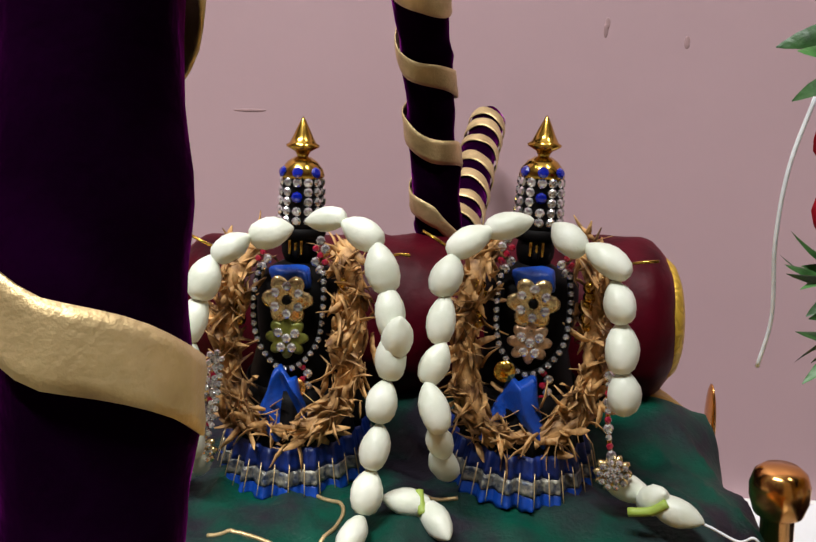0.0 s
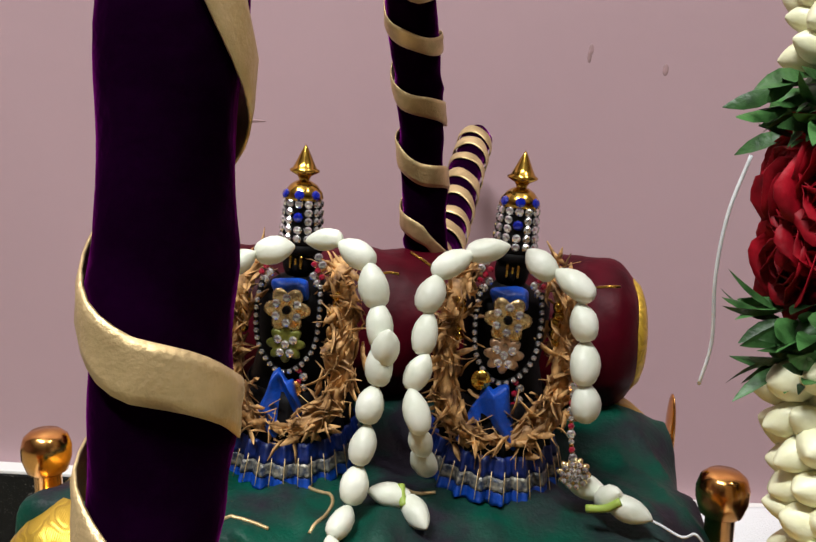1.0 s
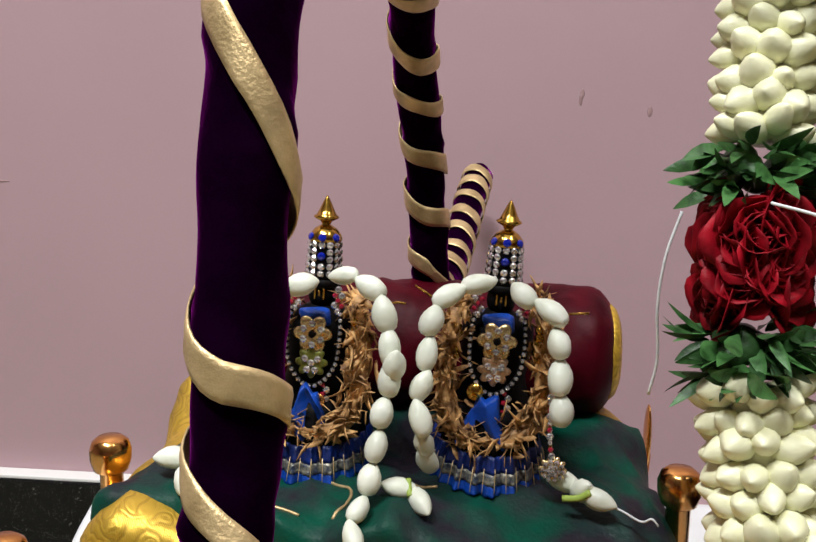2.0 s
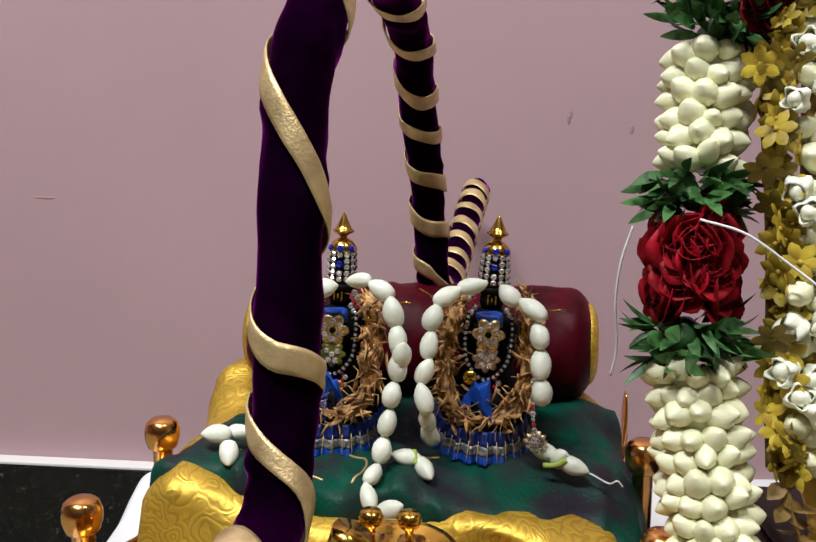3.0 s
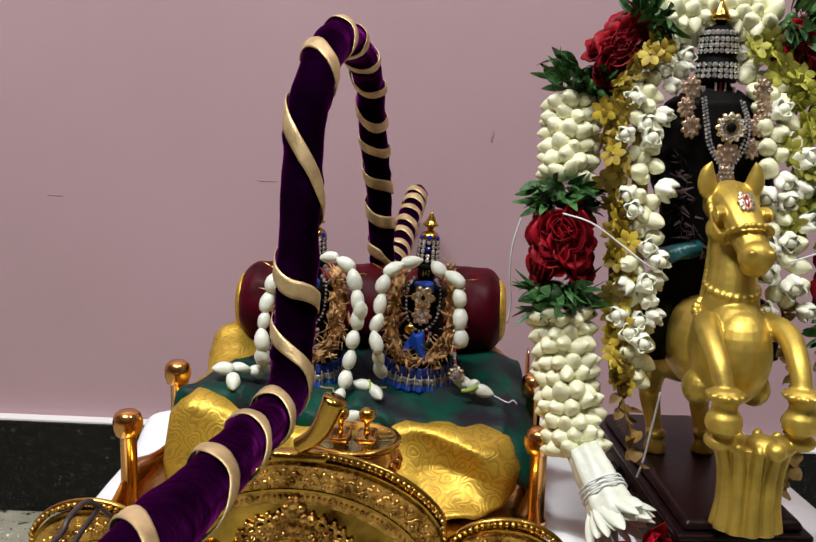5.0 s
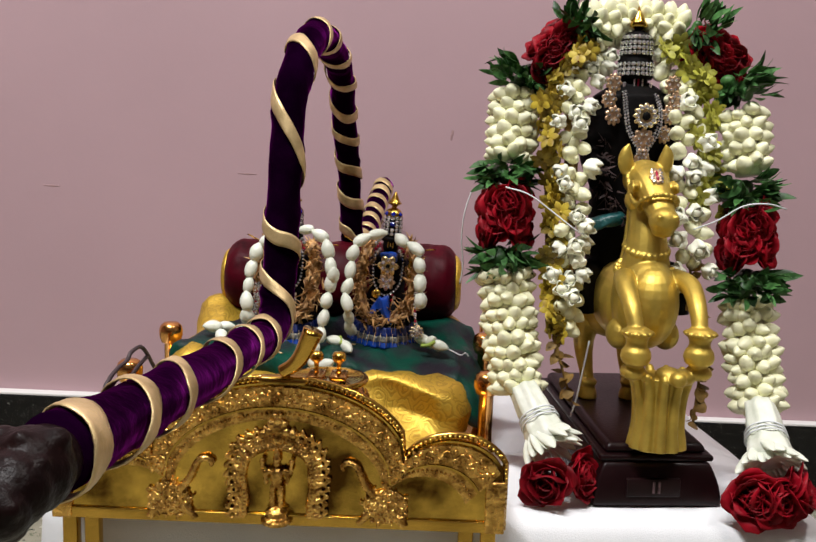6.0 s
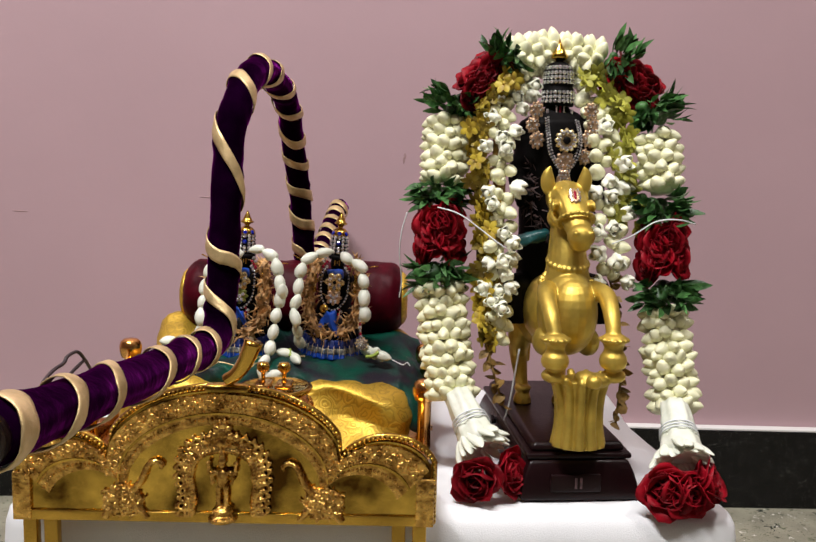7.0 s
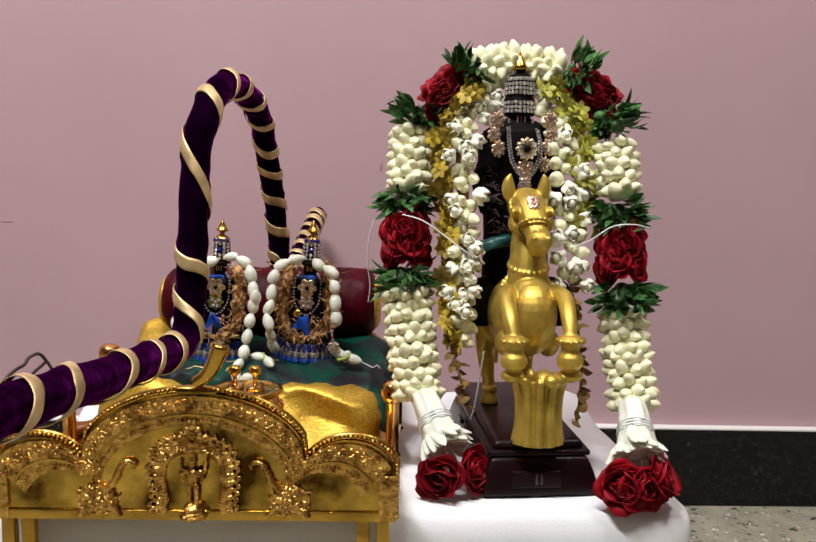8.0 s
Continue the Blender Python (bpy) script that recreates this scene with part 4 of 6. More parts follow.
    # blue sash knot
    def sash(p):
        g = (p.x + 0.6 * (p.z - 0.30)) * 330 + u * 40
        fold = abs((g / math.pi) % 2 - 1) - 0.5
        q = p + noise.noise_vector(p * 90 + Vector((u * 50, 0, 0))) * 0.0022 + Vector((0, 0.0055 * fold, 0.0020 * fold))
        k = (0.315 - p.z) / 0.022
        q.x = (q.x + 0.001) * (0.45 + 0.75 * k)
        return q
    single("blue_sash", round_box((-0.0105 - right * 0.003, -0.0275, 0.2920), (0.0085 - right * 0.002, -0.0205, 0.3150), 0.002, (22, 3, 14), sash), BLUE_SILK, "crumpled bright blue silk sash", "sash", m, "idol sashes")
    # pleated skirt
    skirt = thing("pleated_skirt", "dark pleated skirt with a blue and silver hem", "skirt", m, "idol skirts")
    for name, z0, z1, mat, extra in (("upper_cloth", 0.308, 0.2885, BLACK_STONE, 0.0), ("blue_field", 0.2887, 0.2808, DARK_BLUE, 0.0), ("silver_band", 0.2810, 0.2762, SILVER_ZARI, 0.0004), ("hem", 0.2764, 0.2712, BLUE_SILK, 0.0)):
        bm = bmesh.new()
        n, rows = 150, []
        for row in range(5):
            z = z0 + (z1 - z0) * row / 4
            ring = []
            for k in range(n + 1):
                a = math.pi * (1.0 - 0.16) + math.pi * 1.32 * k / n
                grow = (0.308 - z) / 0.0365
                pleat = (math.sin(13 * (a - 1.5) * 1.6 + 0.9 * math.sin(a * 3)) * 0.0012 + math.sin(47 * a + 2 * math.sin(a * 5)) * 0.0005) * grow
                r = 0.0186 + 0.0092 * grow + pleat + extra
                ring.append(bm.verts.new((1.10 * r * math.cos(a), 0.004 + 1.52 * r * math.sin(a), z + (0.0006 * math.sin(13 * (a - 1.5) * 1.6) if row == 4 and name == "hem" else 0))))
            rows.append(ring)
        for a, b in zip(rows, rows[1:]):
            for k in range(n):
                bm.faces.new((a[k], a[k + 1], b[k + 1], b[k]))
        pt = part(name, bm, mat, skirt)
        sol = pt.modifiers.new("thick", "SOLIDIFY")
        sol.thickness = 0.0005
    lines = bmesh.new()
    for k in range(17):
        a = math.pi * (1.04 + 0.92 * k / 16)
        pts = []
        for z in (0.2840, 0.2805, 0.2765, 0.2730):
            r = 0.0186 + 0.0092 * (0.308 - z) / 0.0365 + 0.0016
            pts.append(Vector((1.10 * r * math.cos(a), 0.004 + 1.52 * r * math.sin(a), z)))
        tube(pts, 0.00022, 5, lines)
    tagged(part("zari_line", lines, RIBBON, skirt, "fine gold threads down the pleats"), kind="stuff")
    # thick garland of dried petals, a U from the shoulders
    bm = bmesh.new()
    ring = smooth_path([(-0.0165, -0.004, 0.359), (-0.0215, -0.014, 0.350), (-0.0235, -0.017, 0.332), (-0.0220, -0.020, 0.312), (-0.0145, -0.024, 0.2985), (0, -0.026, 0.2935), (0.0150, -0.024, 0.2990), (0.0225, -0.020, 0.312), (0.0240, -0.017, 0.332), (0.0225, -0.014, 0.350), (0.0175, -0.004, 0.360)], 10)
    core = tube(ring, 0.0042, 8)
    for p, t in along(ring, 0.00034):
        d = Vector((rnd.gauss(0, 1), rnd.gauss(-0.7, 0.8), rnd.gauss(0, 1))).normalized()
        d = (d * 0.55 + t * rnd.choice((-1, 1)) * rnd.uniform(0.5, 1.3)).normalized()
        n1 = d.cross(Vector((rnd.random() - .5, rnd.random() - .5, rnd.random() - .5))).normalized()
        L, w, bend = rnd.uniform(0.0060, 0.0105), rnd.uniform(0.0008, 0.0017), rnd.uniform(-0.007, 0.007)
        o = p + Vector((rnd.gauss(0, 0.0036), -abs(rnd.gauss(0, 0.0026)), rnd.gauss(0, 0.0030)))
        n2 = d.cross(n1)
        va = []
        for f, ww in ((0, 0.5), (0.35, 1), (0.7, 0.9), (1.0, 0.15)):
            c = o + d * L * f + n2 * bend * f * f * 1.5
            va.append((bm.verts.new(c + n1 * w * ww), bm.verts.new(c - n1 * w * ww)))
        for a, b in zip(va, va[1:]):
            bm.faces.new((a[0], a[1], b[1], b[0]))
    gar = thing("dried_garland", "thick garland of brown dried petals", "garland", m, "dried garlands")
    part("core", core, STRAW, gar)
    st = part("petals", bm, STRAW, gar, "curled brown dry petals")
    tagged(st, kind="stuff")
    sol = st.modifiers.new("thick", "SOLIDIFY")
    sol.thickness = 0.00025
    # side jewel chain with a flower brooch
    s = 1 if right else -1
    jc = thing("side_jewel", "rhinestone chain ending in a flower brooch", "jewellery", m, "idol side jewels")
    o = 0.0045 if right else 0.0
    path = smooth_path([(s * 0.0225 + o, -0.034, 0.322), (s * 0.0230 + o, -0.036, 0.312), (s * 0.0240 + o, -0.038, 0.302), (s * 0.0255 + o, -0.040, 0.295)], 6)
    part("cord", tube(path, 0.0009, 6), BRASS, jc)
    for k, (p, t) in enumerate(along(path, 0.0030)):
        piece("stone", (GEM, GEM_SMALL, GEM_RED)[k % 3], jc, aim(p + Vector((0, -0.001, 0)), (s * 0.2, -1, 0.2)))
        if not right:
            for a in range(5):
                piece("stone", GEM_SMALL, jc, aim(p + Vector((0.0024 * math.cos(a * 1.257), -0.001, 0.0024 * math.sin(a * 1.257))), (0, -1, 0.2)))
    c = Vector((s * 0.0265 + o, -0.0410, 0.2895))
    part("brooch", scallop(c + Vector((0, 0.0012, 0)), 0.0060, 10, 0.0018, 0.3), PALE_GOLD, jc, "round rose-gold flower brooch")
    for rr, n in ((0.0, 1), (0.0023, 6), (0.0045, 10)):
        for k in range(n):
            a = 2 * math.pi * k / n
            piece("stone", GEM_SMALL, jc, aim(c + Vector((rr * math.cos(a), -0.0016, rr * math.sin(a))), (0, -1, 0.1)))


idol(-0.0290, 0)
idol(0.0600, 1)

# chains of large white buds hung round the idols
rnd = random.Random(5)
g1 = thing("bud_garland", "string of large white jasmine-like buds round an idol", "garland", PAL @ Matrix.Translation((0.0018, 0, 0)), "bud garlands")
bud_chain(g1, [(-0.030, 0.208, 0.366), (-0.041, 0.203, 0.3625), (-0.052, 0.199, 0.357), (-0.057, 0.196, 0.344), (-0.060, 0.193, 0.330), (-0.061, 0.188, 0.315), (-0.061, 0.184, 0.300), (-0.062, 0.200, 0.2795), (-0.070, 0.190, 0.2830), (-0.083, 0.184, 0.2870)], rnd)
bud_chain(g1, [(-0.018, 0.208, 0.370), (-0.007, 0.204, 0.3685), (0.004, 0.199, 0.362), (0.008, 0.194, 0.349), (0.0105, 0.190, 0.335), (0.010, 0.186, 0.322), (0.0075, 0.183, 0.310), (0.006, 0.179, 0.297), (0.004, 0.176, 0.285), (0.001, 0.166, 0.2755), (0.000, 0.152, 0.269), (0.002, 0.146, 0.258)], rnd, 0.0150)
for p, d in (((-0.089, 0.178, 0.2870), (-1, -0.4, 0.1)), ((-0.079, 0.168, 0.2800), (0.3, -1, -0.5)), ((0.013, 0.186, 0.3335), (0.2, -0.4, 1)), ((0.013, 0.139, 0.2665), (1, -0.3, 0.6))):
    piece("bud", BUD_MESH[0], g1, aim(p, Vector(d)))
part("stem", tube(smooth_path([(0.003, 0.146, 0.262), (0.0065, 0.143, 0.2615), (0.009, 0.141, 0.263)], 4), 0.0018, 8), STEM, g1, "pale green flower stem")
part("stem", tube(smooth_path([(-0.078, 0.186, 0.2740), (-0.083, 0.180, 0.2740), (-0.09, 0.175, 0.2715)], 4), 0.0018, 8), STEM, g1, "pale green flower stem")
g2 = thing("bud_garland", "string of large white jasmine-like buds round an idol", "garland", PAL @ Matrix.Translation((0.0018, 0, 0)), "bud garlands")
bud_chain(g2, [(0.053, 0.208, 0.369), (0.041, 0.204, 0.3655), (0.0305, 0.199, 0.3585), (0.028, 0.195, 0.346), (0.0265, 0.190, 0.331), (0.0245, 0.186, 0.318), (0.026, 0.181, 0.305), (0.0275, 0.195, 0.2855), (0.0265, 0.188, 0.2790)], rnd, 0.0148)
bud_chain(g2, [(0.066, 0.210, 0.365), (0.075, 0.206, 0.360), (0.084, 0.202, 0.355), (0.0860, 0.200, 0.343), (0.0870, 0.198, 0.329), (0.0880, 0.196, 0.314), (0.0885, 0.194, 0.301)], rnd, 0.0152)
for p, d in (((0.016, 0.182, 0.2770), (-1, -0.2, 0.3)), ((0.0265, 0.177, 0.2730), (0.6, -1, -0.3)), ((0.09, 0.200, 0.2775), (-1, -0.1, 0.4)), ((0.099, 0.192, 0.2770), (0.2, -0.6, 0.5)), ((0.106, 0.187, 0.2750), (1, -0.5, -0.2))):
    piece("bud", BUD_MESH[1], g2, aim(p, Vector(d)))
part("stem", tube(smooth_path([(0.02, 0.184, 0.2805), (0.021, 0.180, 0.2775), (0.022, 0.177, 0.2755)], 4), 0.0016, 8), STEM, g2, "pale green flower stem")
part("stem", tube(smooth_path([(0.09, 0.188, 0.2740), (0.097, 0.186, 0.2755), (0.102, 0.185, 0.2790)], 4), 0.0016, 8), STEM, g2, "pale green flower stem")
part("thread_end", tube(smooth_path([(0.107, 0.188, 0.2740), (0.116, 0.183, 0.2720), (0.124, 0.180, 0.2690), (0.128, 0.178, 0.2715), (0.131, 0.178, 0.2685)], 6), 0.0005, 6), THREAD, g2, "pale blue thread end")
for (a, b, c) in (((0.008, 0.215, 0.3555), (0.013, 0.213, 0.3565), (0.0165, 0.212, 0.3562)), ((0.021, 0.212, 0.365), (0.026, 0.210, 0.3625), (0.030, 0.209, 0.3600)), ((0.092, 0.210, 0.3545), (0.097, 0.208, 0.3555), (0.1015, 0.207, 0.356)), ((-0.052, 0.21, 0.358), (-0.058, 0.21, 0.361), (-0.064, 0.21, 0.364))):
    single("brass_pin", tube([Vector(a), Vector(b), Vector(c)], 0.0006, 6), BRASS, "thin brass pin stuck in the garland", "pin", PAL, "garland pins")


# ---- horse mount ----
def stand():
    ob = thing("horse_stand", "dark maroon polished wooden stand on the cloth", "stand")
    X = 0.2420

    def taper(lo, hi, z0, z1, r):
        def f(p):
            k = (p.z - z0) / (z1 - z0)
            q = p.copy()
            q.x = X + (p.x - X) * (1 - lo * k * k)
            q.y = 0.235 + (p.y - 0.235) * (1 - hi * k * k)
            return q
        return f
    part("lower_tier", round_box((X - 0.048, 0.126, 0.190), (X + 0.048, 0.352, 0.2215), 0.003, (4, 4, 6), taper(0.18, 0.06, 0.19, 0.2215, 0)), DARK_WOOD, ob)
    part("ledge", round_box((X - 0.0425, 0.133, 0.2217), (X + 0.0425, 0.348, 0.2265), 0.002, (2, 2, 1)), DARK_WOOD, ob)
    part("upper_tier", round_box((X - 0.038, 0.137, 0.2267), (X + 0.038, 0.343, 0.2345), 0.003, (3, 3, 3), taper(0.08, 0.03, 0.2267, 0.2345, 0)), DARK_WOOD, ob)
    panel = part("front_panel", round_box((X - 0.024, 0.1253, 0.1975), (X + 0.016, 0.1285, 0.2115), 0.001), DARK_WOOD, ob, "worn rectangular front panel")
    for dx in (-0.004, 0.0):
        part("carved_mark", round_box((X + dx - 0.001, 0.1245, 0.2005), (X + dx + 0.001, 0.1256, 0.2095), 0.0005), DARK_MARK, panel)
    for k in range(3):
        part("side_carving", round_box((X - 0.0480, 0.20 + 0.03 * k, 0.2125), (X - 0.0440, 0.218 + 0.03 * k, 0.2168), 0.001), DARK_WOOD, ob)
    return ob


stand()


def horse():
    bm = bmesh.new()
    X = 0.2385
    # body and chest
    ball(bm, (X, 0.176, 0.333), 0.0240, 0.036, 0.036, 24, 16)
    ball(bm, (X, 0.160, 0.334), 0.0200, 0.021, 0.029, 20, 14)
    ball(bm, (X, 0.215, 0.328), 0.0285, 0.050, 0.033, 24, 16)
    ball(bm, (X, 0.262, 0.322), 0.0300, 0.036, 0.035, 24, 16)
    # neck, head
    neck = smooth_path([(X, 0.182, 0.346), (X, 0.179, 0.362), (X, 0.181, 0.382), (X, 0.186, 0.402), (X + 0.0005, 0.190, 0.416)], 6)
    tube(neck, lambda f, a: 0.0208 - 0.0078 * min(1, f * 1.5), 20, bm)
    for k in range(26):
        f = k / 25
        for s in (-1, 1):
            ball(bm, (X + s * (0.0102 + 0.0062 * (1 - f) ** 2), 0.193 - 0.006 * f * (1 - f) + 0.004 * f, 0.352 + 0.066 * f), 0.0019, seg=7, rings=5)
    head = smooth_path([(X + 0.0005, 0.201, 0.426), (X + 0.001, 0.187, 0.4225), (X + 0.002, 0.171, 0.411), (X + 0.003, 0.157, 0.3985)], 6)
    tube(head, lambda f, a: (0.0158 - 0.0066 * f) * (1 + 0.06 * math.cos(2 * a)), 18, bm)
    ball(bm, (X + 0.003, 0.1540, 0.3965), 0.0112, 0.0105, 0.0100, 16, 12)
    ball(bm, (X + 0.003, 0.1555, 0.3895), 0.0085, 0.0085, 0.0055, 14, 10)
    for s in (-1, 1):
        ball(bm, (X + 0.003 + s * 0.0060, 0.1460, 0.3995), 0.0026, 0.0022, 0.0022, 10, 8)
        ball(bm, (X + 0.001 + s * 0.0138, 0.1775, 0.4200), 0.0048, 0.0054, 0.0042, 12, 8)
        ball(bm, (X + 0.001 + s * 0.0145, 0.1725, 0.4205), 0.0022, 0.0022, 0.0020, 10, 8)
        ball(bm, (X + 0.001 + s * 0.0128, 0.185, 0.4095), 0.0056, 0.0085, 0.0080, 12, 8)
        rim = []
        for k in range(15):
            a = 6.283 * k / 14
            rim.append(Vector((X + 0.001 + s * (0.0160 - 0.0012 * math.cos(a)), 0.1765 + 0.0062 * math.cos(a), 0.4200 + 0.0040 * math.sin(a) + 0.0012 * math.cos(a))))
        tube(rim, 0.0011, 7, bm)
        ear = smooth_path([(X + s * 0.0110, 0.196, 0.428), (X + s * 0.0150, 0.195, 0.436), (X + s * 0.0158, 0.194, 0.445), (X + s * 0.0140, 0.193, 0.4525)], 5)
        tube(ear, lambda f, a: (0.0060 * (math.sin(math.pi * min(1, f * 0.80 + 0.22)) ** 0.8) + 0.0003) * (1 - 0.30 * max(0, math.cos(a + 1.57))), 12, bm)
    # mane ridge
    for k in range(16):
        f = k / 15
        ball(bm, (X, 0.204 + 0.006 * math.sin(f * 3) + 0.004 * (1 - f), 0.356 + 0.070 * f), 0.0045, 0.0070, 0.0050, 10, 8)
    # beaded collars and bridle
    def bead_ring(c, rx, ry, tilt, n, r, dip=0.0):
        for k in range(n):
            a = 2 * math.pi * k / n
            ball(bm, Vector(c) + Vector((rx * math.cos(a), ry * math.sin(a), -tilt * math.sin(a) * -1 + dip * (1 - abs(math.cos(a))) * (1 if math.sin(a) < 0 else -0.3))), r, seg=8, rings=6)
    bead_ring((X, 0.180, 0.3735), 0.0160, 0.0170, 0.0050, 22, 0.0026)
    bead_ring((X, 0.1755, 0.3545), 0.0222, 0.0240, 0.0085, 24, 0.0032)
    bead_ring((X + 0.002, 0.1675, 0.4080), 0.0142, 0.0122, -0.0075, 22, 0.0022)
    for s in (-1, 1):
        for k in range(11):
            f = k / 10
            ball(bm, (X + 0.001 + s * (0.0158 - 0.001 * f), 0.193 - 0.022 * f, 0.4290 - 0.0210 * f - 0.004 * math.sin(f * 3.1)), 0.0021, seg=7, rings=5)
    # front legs on the pillar
    for s, kx in ((-1, 0.2150), (1, 0.2600)):
        leg = smooth_path([(X + s * 0.0190, 0.168, 0.352), (X + s * 0.0240, 0.148, 0.3495), (kx + s * 0.0012, 0.128, 0.337), (kx, 0.1165, 0.321)], 6)
        tube(leg, lambda f, a: 0.0084 - 0.0030 * f, 16, bm)
        lathe([(0.0, 0.3265), (0.0072, 0.3250), (0.0105, 0.3225), (0.0108, 0.3205), (0.0085, 0.3185), (0.0072, 0.3150), (0.0076, 0.3120), (0.0100, 0.3085), (0.0108, 0.3045), (0.0095, 0.3005), (0.0055, 0.2975), (0.0, 0.2970)], 24, bm, Matrix.Translation((kx, 0.1165, 0)))
        for k in range(14):
            a = 2 * math.pi * k / 14
            ball(bm, (kx + 0.0106 * math.cos(a), 0.1165 + 0.0106 * math.sin(a), 0.3215), 0.0017, seg=7, rings=5)
    # hind legs
    for s in (-1, 1):
        leg = smooth_path([(X + s * 0.017, 0.262, 0.320), (X + s * 0.0205, 0.262, 0.298), (X + s * 0.0190, 0.272, 0.276), (X + s * 0.0180, 0.262, 0.256), (X + s * 0.0180, 0.256, 0.247)], 6)
        tube(leg, lambda f, a: 0.0135 - 0.0075 * min(1, f * 1.35), 16, bm)
        lathe([(0.0, 0.2345), (0.0085, 0.2345), (0.0078, 0.240), (0.0060, 0.245), (0.0075, 0.2475), (0.0078, 0.2495), (0.0060, 0.2515), (0.0, 0.252)], 20, bm, Matrix.Translation((X + s * 0.0180, 0.254, 0)))
    # belly drop and tail
    tail = smooth_path([(X, 0.292, 0.334), (X - 0.002, 0.308, 0.318), (X - 0.003, 0.310, 0.288), (X - 0.004, 0.305, 0.262)], 6)
    tube(tail, lambda f, a: 0.0075 * (1 - 0.6 * f), 12, bm)
    for s in (-1, 1):
        ball(bm, (X + s * 0.018, 0.176, 0.3080), 0.010, 0.014, 0.012, 14, 10)
    # leafy pillar under the front hooves
    P = (X, 0.128)
    lathe([(0.0, 0.2345), (0.0235, 0.2345), (0.0225, 0.238), (0.0195, 0.250), (0.0195, 0.268), (0.0225, 0.283), (0.0240, 0.288), (0.0, 0.289)], 32, bm, Matrix.Translation((P[0], P[1], 0)) @ Matrix.Diagonal((0.80, 0.62, 1, 1)))
    for k in range(11):
        a = 2 * math.pi * k / 11
        d = Vector((0.80 * math.cos(a), 0.62 * math.sin(a), 0))
        rib = smooth_path([Vector((P[0], P[1], 0.235)) + d * 0.0225, Vector((P[0], P[1], 0.252)) + d * 0.0195, Vector((P[0], P[1], 0.272)) + d * 0.0205, Vector((P[0], P[1], 0.286)) + d * 0.0250, Vector((P[0], P[1], 0.2895)) + d * (0.0285 if k % 2 else 0.0255), Vector((P[0], P[1], 0.2865)) + d * 0.0300], 5)
        tube(rib, lambda f, a2: 0.0046 * (1 - 0.40 * f), 8, bm)
    for dx, dz in ((-0.0235, 0.2925), (0.0235, 0.2925), (0.002, 0.2905), (0.012, 0.289)):
        ball(bm, (P[0] + dx, P[1] - 0.008, dz), 0.0095, 0.0100, 0.0058, 14, 10)
    ball(bm, (P[0] + 0.005, P[1] - 0.020, 0.290), 0.0060, 0.0060, 0.0055, 12, 8)
    ob = single("horse_statue", bm, HORSE_GOLD, "golden horse statue with raised forelegs on a leafy pillar", "statue")
    rm = ob.modifiers.new("fuse", "REMESH")
    rm.mode, rm.voxel_size, rm.use_smooth_shade = "VOXEL", 0.0008, True
    sm = ob.modifiers.new("soften", "SMOOTH")
    sm.factor, sm.iterations = 0.5, 4
    return ob


horse()

# forehead jewel
jewel = thing("forehead_jewel", "white and red jewelled mark on the horse's forehead", "jewellery")
TIP = Matrix.Translation((0.2400, 0.1728, 0.4275)) @ Matrix.Rotation(radians(-40), 4, "X")
part("setting", scallop((0, 0, 0), 0.0050, 8, 0.0020, 0.25, 1.45), PINK_STONE, jewel).matrix_basis = TIP
part("red_stone", ball(bmesh.new(), (0, -0.0022, 0), 0.0013, 0.0009, 0.0048, 10, 8), RED_STONE, jewel, "red strip").matrix_basis = TIP
for s in (-1, 1):
    for k in range(5):
        piece("stone", GEM_SMALL, jewel, TIP @ aim((s * (0.0030 + 0.0008 * (k % 2)), -0.0020, 0.0056 - 0.0028 * k), (s * 0.3, -1, 0)))


